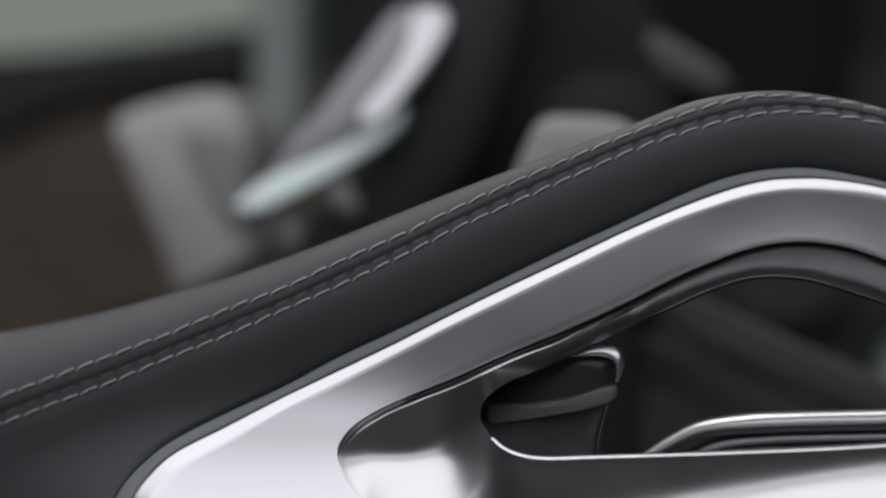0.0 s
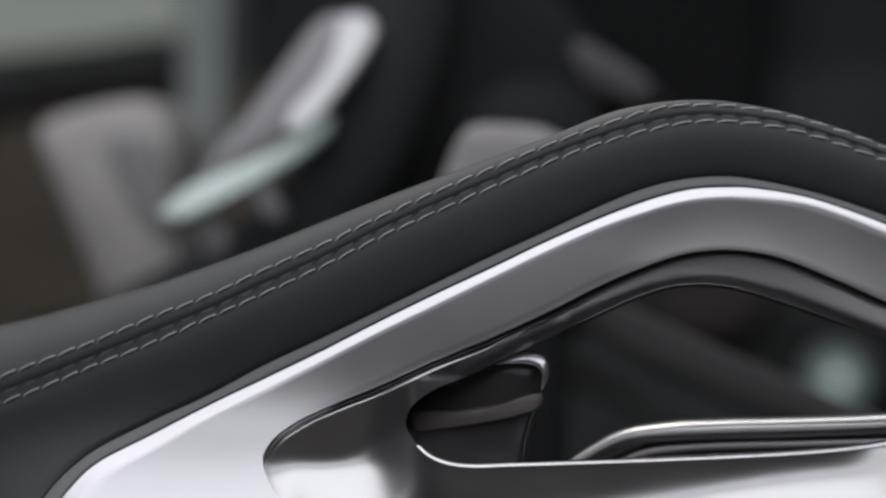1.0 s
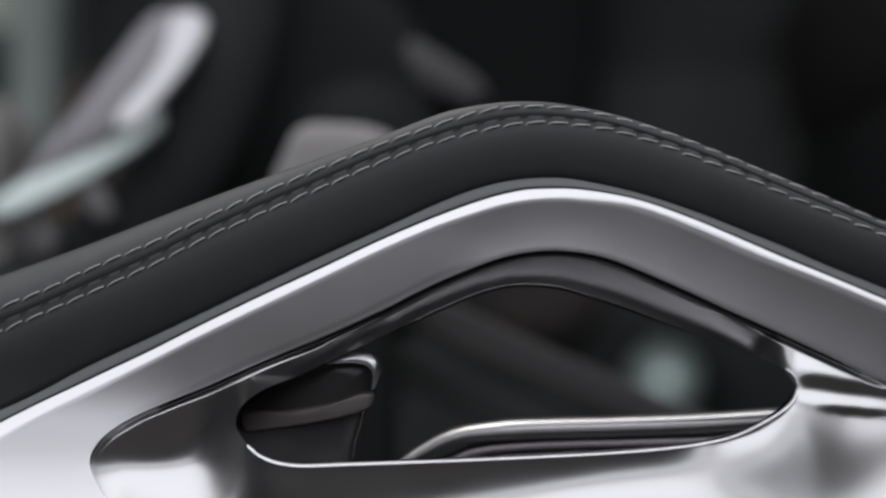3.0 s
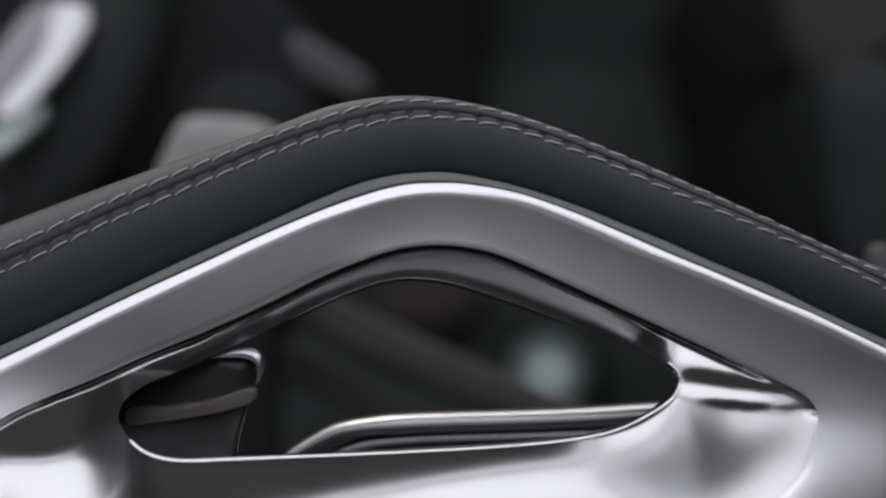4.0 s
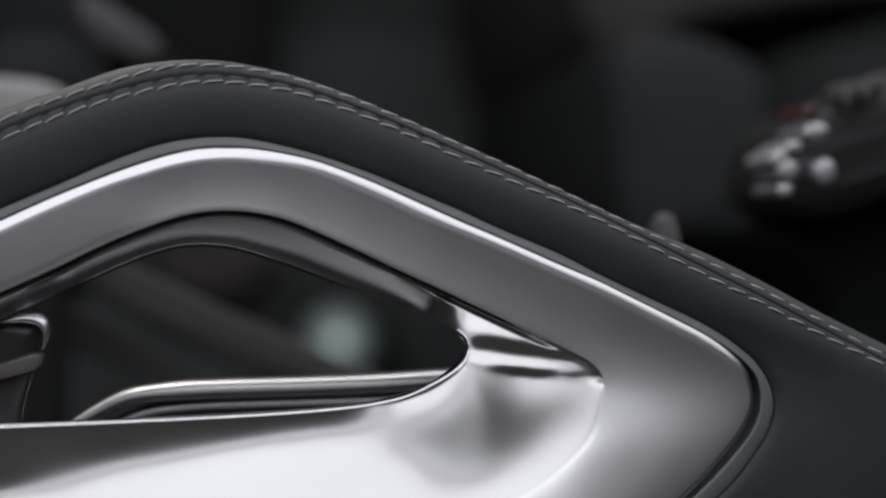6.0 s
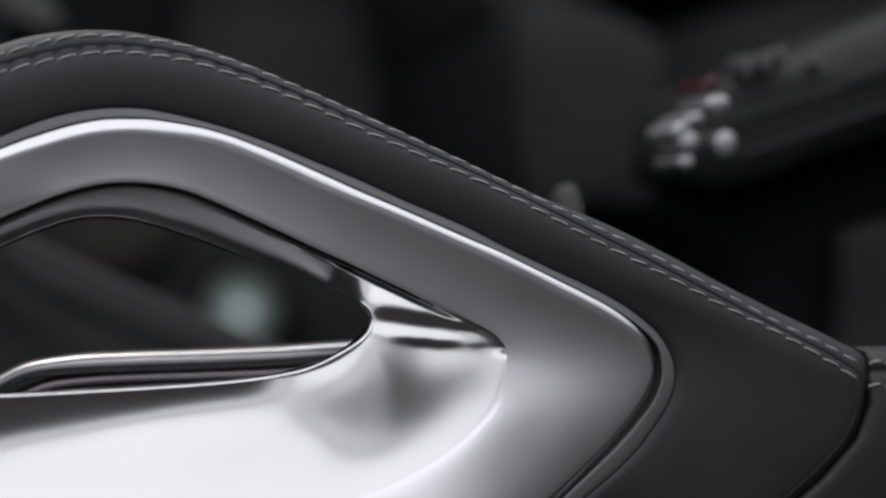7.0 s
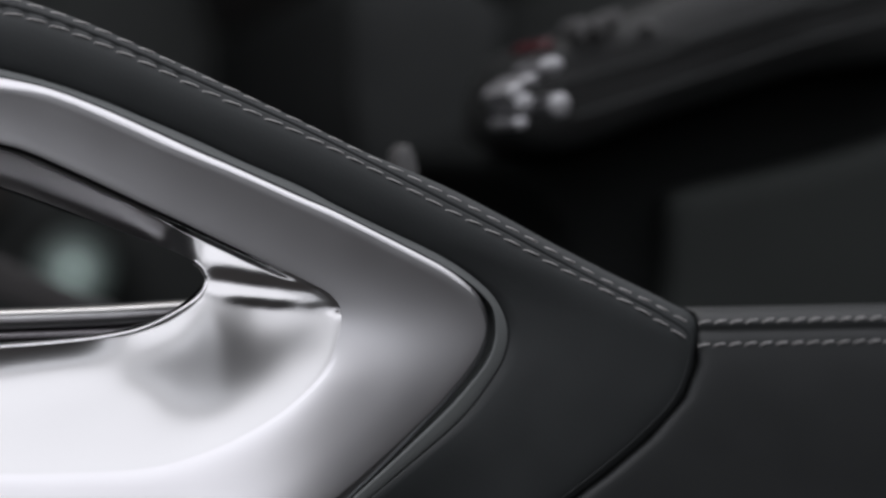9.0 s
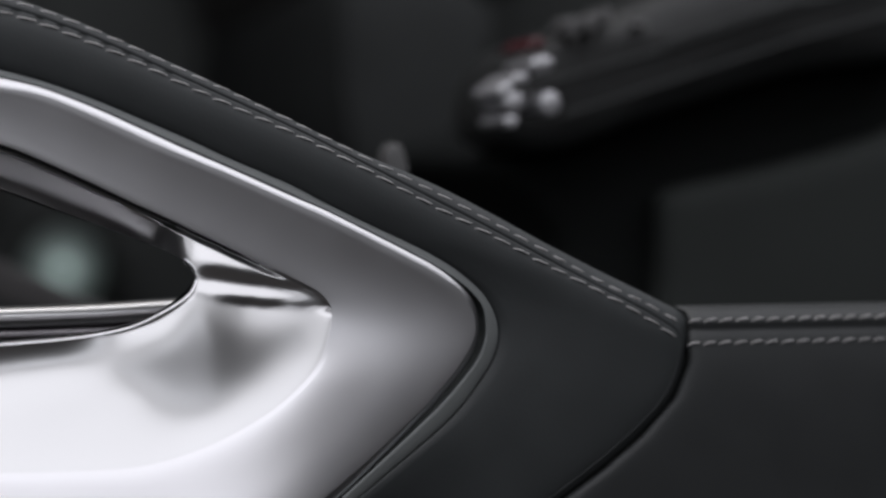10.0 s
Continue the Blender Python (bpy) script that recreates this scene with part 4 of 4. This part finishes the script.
cushion("button", nearer([(-170.7, 23.3), (-168.3, 26.3), (-164.8, 25.5), (-161.3, 19.8), (-160.2, 15.2), (-163.4, 13.7), (-168.4, 16.5)], 262, 196), 262, 8, BUTTON, wheel, "grey oval button")
tube("column", [Vector((-0.09, 0.3, 0.66)), Vector((-0.15, 0.65, 0.5)), Vector((-0.2, 1.0, 0.35))], 0.03, BLACK, wheel, sides=16)

seat = thing("driver_seat", "grey leather driver's seat with a padded bolster", "seat")
cushion("bolster", [(-308.4, 58.7), (-291.8, 66.7), (-256.8, 69.4), (-248, 56.1), (-247.3, 30), (-245.6, 6.2), (-244.1, -19.9), (-253, -43.6), (-275.2, -24.5), (-287.5, 4.3), (-299.8, 33.3)], 360, 60, GREY_SEAT, seat)
cushion("bolster_panel", [(-273, 54), (-255.7, 52.5), (-250.9, 37), (-246.3, 13.3), (-256.1, 18.2), (-268.2, 37.3)], 353, 20, SEAT_INSET, seat, "darker inset of the bolster", bulge=0.1)
box("seat_base", (-0.34, 0.37, 0.0), (-0.18, 0.6, 0.60), BLACK, seat, bevel=0.03)

pad = thing("arm_rest", "light grey padded arm rest behind the handle", "arm rest")
cushion("padding", [(-108.8, 22.1), (-104.9, 34.7), (-99.2, 44.2), (-87.1, 45.3), (-70.5, 42), (-63.3, 30.9), (-72.6, 16.4), (-100.5, 11.3)], 200, 40, PAD_GREY, pad)
box("support", (-0.11, 0.205, 0.0), (-0.07, 0.235, 0.645), BLACK, pad, bevel=0.005)

trim = thing("oval_trim", "dark grey oval trim piece", "trim")
cushion("oval", [(-84.2, 84.5), (-74.5, 86), (-59.4, 78.3), (-44.6, 66.1), (-47.9, 59.7), (-61.8, 62.2), (-76.8, 72.4)], 320, 680, OVAL, trim)

dash = thing("dashboard", "dark grey dashboard with a hollow painted as black shade", "dashboard")
cushion("side_trim", [(141.7, 78.1), (175.4, 79.3), (205.1, 61.4), (198.2, 30.2), (206, 8.8), (218.9, -15.1), (234.3, -36.7), (239.9, -68.3), (187.6, -68.3), (147.8, -13.6), (137.5, 35.8)], 380, 620, SIDE_TRIM, dash)
# Flat black panel painting the shade over this end of the dashboard.
cushion("dash_end_shade", [(-201.9, 288.2), (-20.8, 278.7), (-0.3, 143.5), (-23.3, 54.5), (-204.4, 57.9)], 900, 101, BLACK, dash, "black panel painting the shade at the dashboard's end", bulge=0.05)
cushion("lower_panel", nearer([(230, -13.9), (231.4, -12), (233.4, -11.2), (244.7, -8.3), (276.6, -1.2), (313.1, 9), (353.4, 21.1), (356.7, -85.4), (294, -84.8), (231.1, -84.1), (230.2, -43.7)], 150, 230), 150, 17, LOWER, dash, "green-grey lower panel", bulge=0.02)
cushion("upper_panel", [(143.3, 74.5), (181.9, 87.6), (251.3, 100.9), (338, 117.1), (337.6, 184), (130.2, 181.2)], 450, 550, UPPER, dash, "dull brown upper panel", bulge=0.05)
strip = thing("control_strip", "black control strip with small switches and bright metal knobs", "control panel")
cushion("strip_body", nearer([(165, 7), (181.1, 1.5), (219.3, 13.9), (271, 30.7), (335.1, 46.4), (333.7, 94.5), (249.1, 67.5), (198.3, 46.3), (168.6, 32.1)], 140, 215), 140, 60, STRIP, strip)
# Flat black sheet: the shade of the hollow is put into its colour.
cushion("shade_sheet", nearer([(184.8, -1.5), (209.1, 7.5), (242.7, 20), (276.8, 33.8), (323.3, 51.6), (383, 74.6), (388.2, -92.9), (202, -91), (207.6, -34.7), (193.9, -14.3)], 166, 290), 166, 834, STRIP_SHADE, strip, "flat black sheet painting the deep shade under the strip", bulge=0.0)


def bright_knob(outline, y, mat=None, label="bright metal knob"):
    middle = np.mean(outline, axis=0)
    near_by = (450 + y) / 600
    outline = [tuple(near_by * (middle + 0.85 * (np.array(q) - middle))) for q in outline]
    return cushion("knob", outline, y, 30, mat or KNOB, strip, label, bulge=0.8)


bright_knob([(157.8, 27.7), (160.1, 30.9), (164.3, 31.7), (167.2, 29.7), (166.2, 26.8), (162.6, 25.4)], 95)
bright_knob([(148, 19.5), (150.1, 22.6), (153.6, 23.1), (154.7, 20.7), (152.6, 18.2), (149.1, 17.4)], 95)
bright_knob([(150.2, 15.7), (151.5, 19.2), (155.5, 20.3), (158, 17.6), (156.7, 14.1), (152.7, 13.4)], 95)
bright_knob([(151.8, 22.7), (154.3, 25.5), (158.2, 26), (159, 23.5), (155.4, 21.7)], 95)
bright_knob([(161.3, 16.1), (162.7, 19.8), (166.6, 20.9), (169.6, 17.9), (168.6, 13.3), (164.3, 12.2)], 95)
bright_knob([(150.3, 10.9), (153.1, 12.8), (156, 11.7), (155.3, 9.2), (152.1, 8.5)], 95)
bright_knob([(157.4, 33.2), (160.2, 37.1), (163.4, 36.8), (163.9, 33.7), (161, 32.3)], 95, RED, "dark red lens")
for outline in ([(184.4, 44.3), (185.9, 47), (188.3, 46.3), (188.8, 41.4), (186.5, 39.8)], [(190.7, 45.2), (192.2, 47.9), (194.6, 47.2), (195.1, 43.5), (192.7, 41.9)], [(196.2, 47.3), (197.7, 50.3), (200.1, 49.6), (200.5, 45.9), (198.2, 44.3)],
                [(209.7, 45.4), (212.1, 46.6), (213.7, 45.1), (211.7, 43.2)]):
    cushion("switch", nearer(outline, 128, 200), 128, 18, OVAL_LIGHT, strip, "small grey switch", bulge=0.5)
for line in ([(177.9, 24.3), (215.6, 35.7), (256, 49.4), (301.3, 62.6)], [(186, 14), (225.9, 27.3), (266.6, 41), (308.4, 53)], [(221.5, 39.7), (245.8, 48.1), (270.4, 55.7)]):
    tube("seam", [Vector((x / 1000, 0.132, DATUM_Z + z / 1000)) for x, z in even(spline(nearer(line, 132, 204)), 40)], 0.0009, DARK_TRIM, strip, "thin lighter edge line", sides=8)
buckle = thing("belt_buckle", "small light grey belt buckle on a black stalk", "buckle")
cushion("shell", [(102.6, 0.8), (104.8, 3), (106.6, 1.5), (107.9, -8.6), (103.4, -10.2)], 85, 14, OVAL_LIGHT, buckle)
tube("stalk", [Vector((0.105, 0.092, 0.61)), Vector((0.107, 0.17, 0.55)), Vector((0.107, 0.175, 0.0))], 0.005, BLACK, buckle)
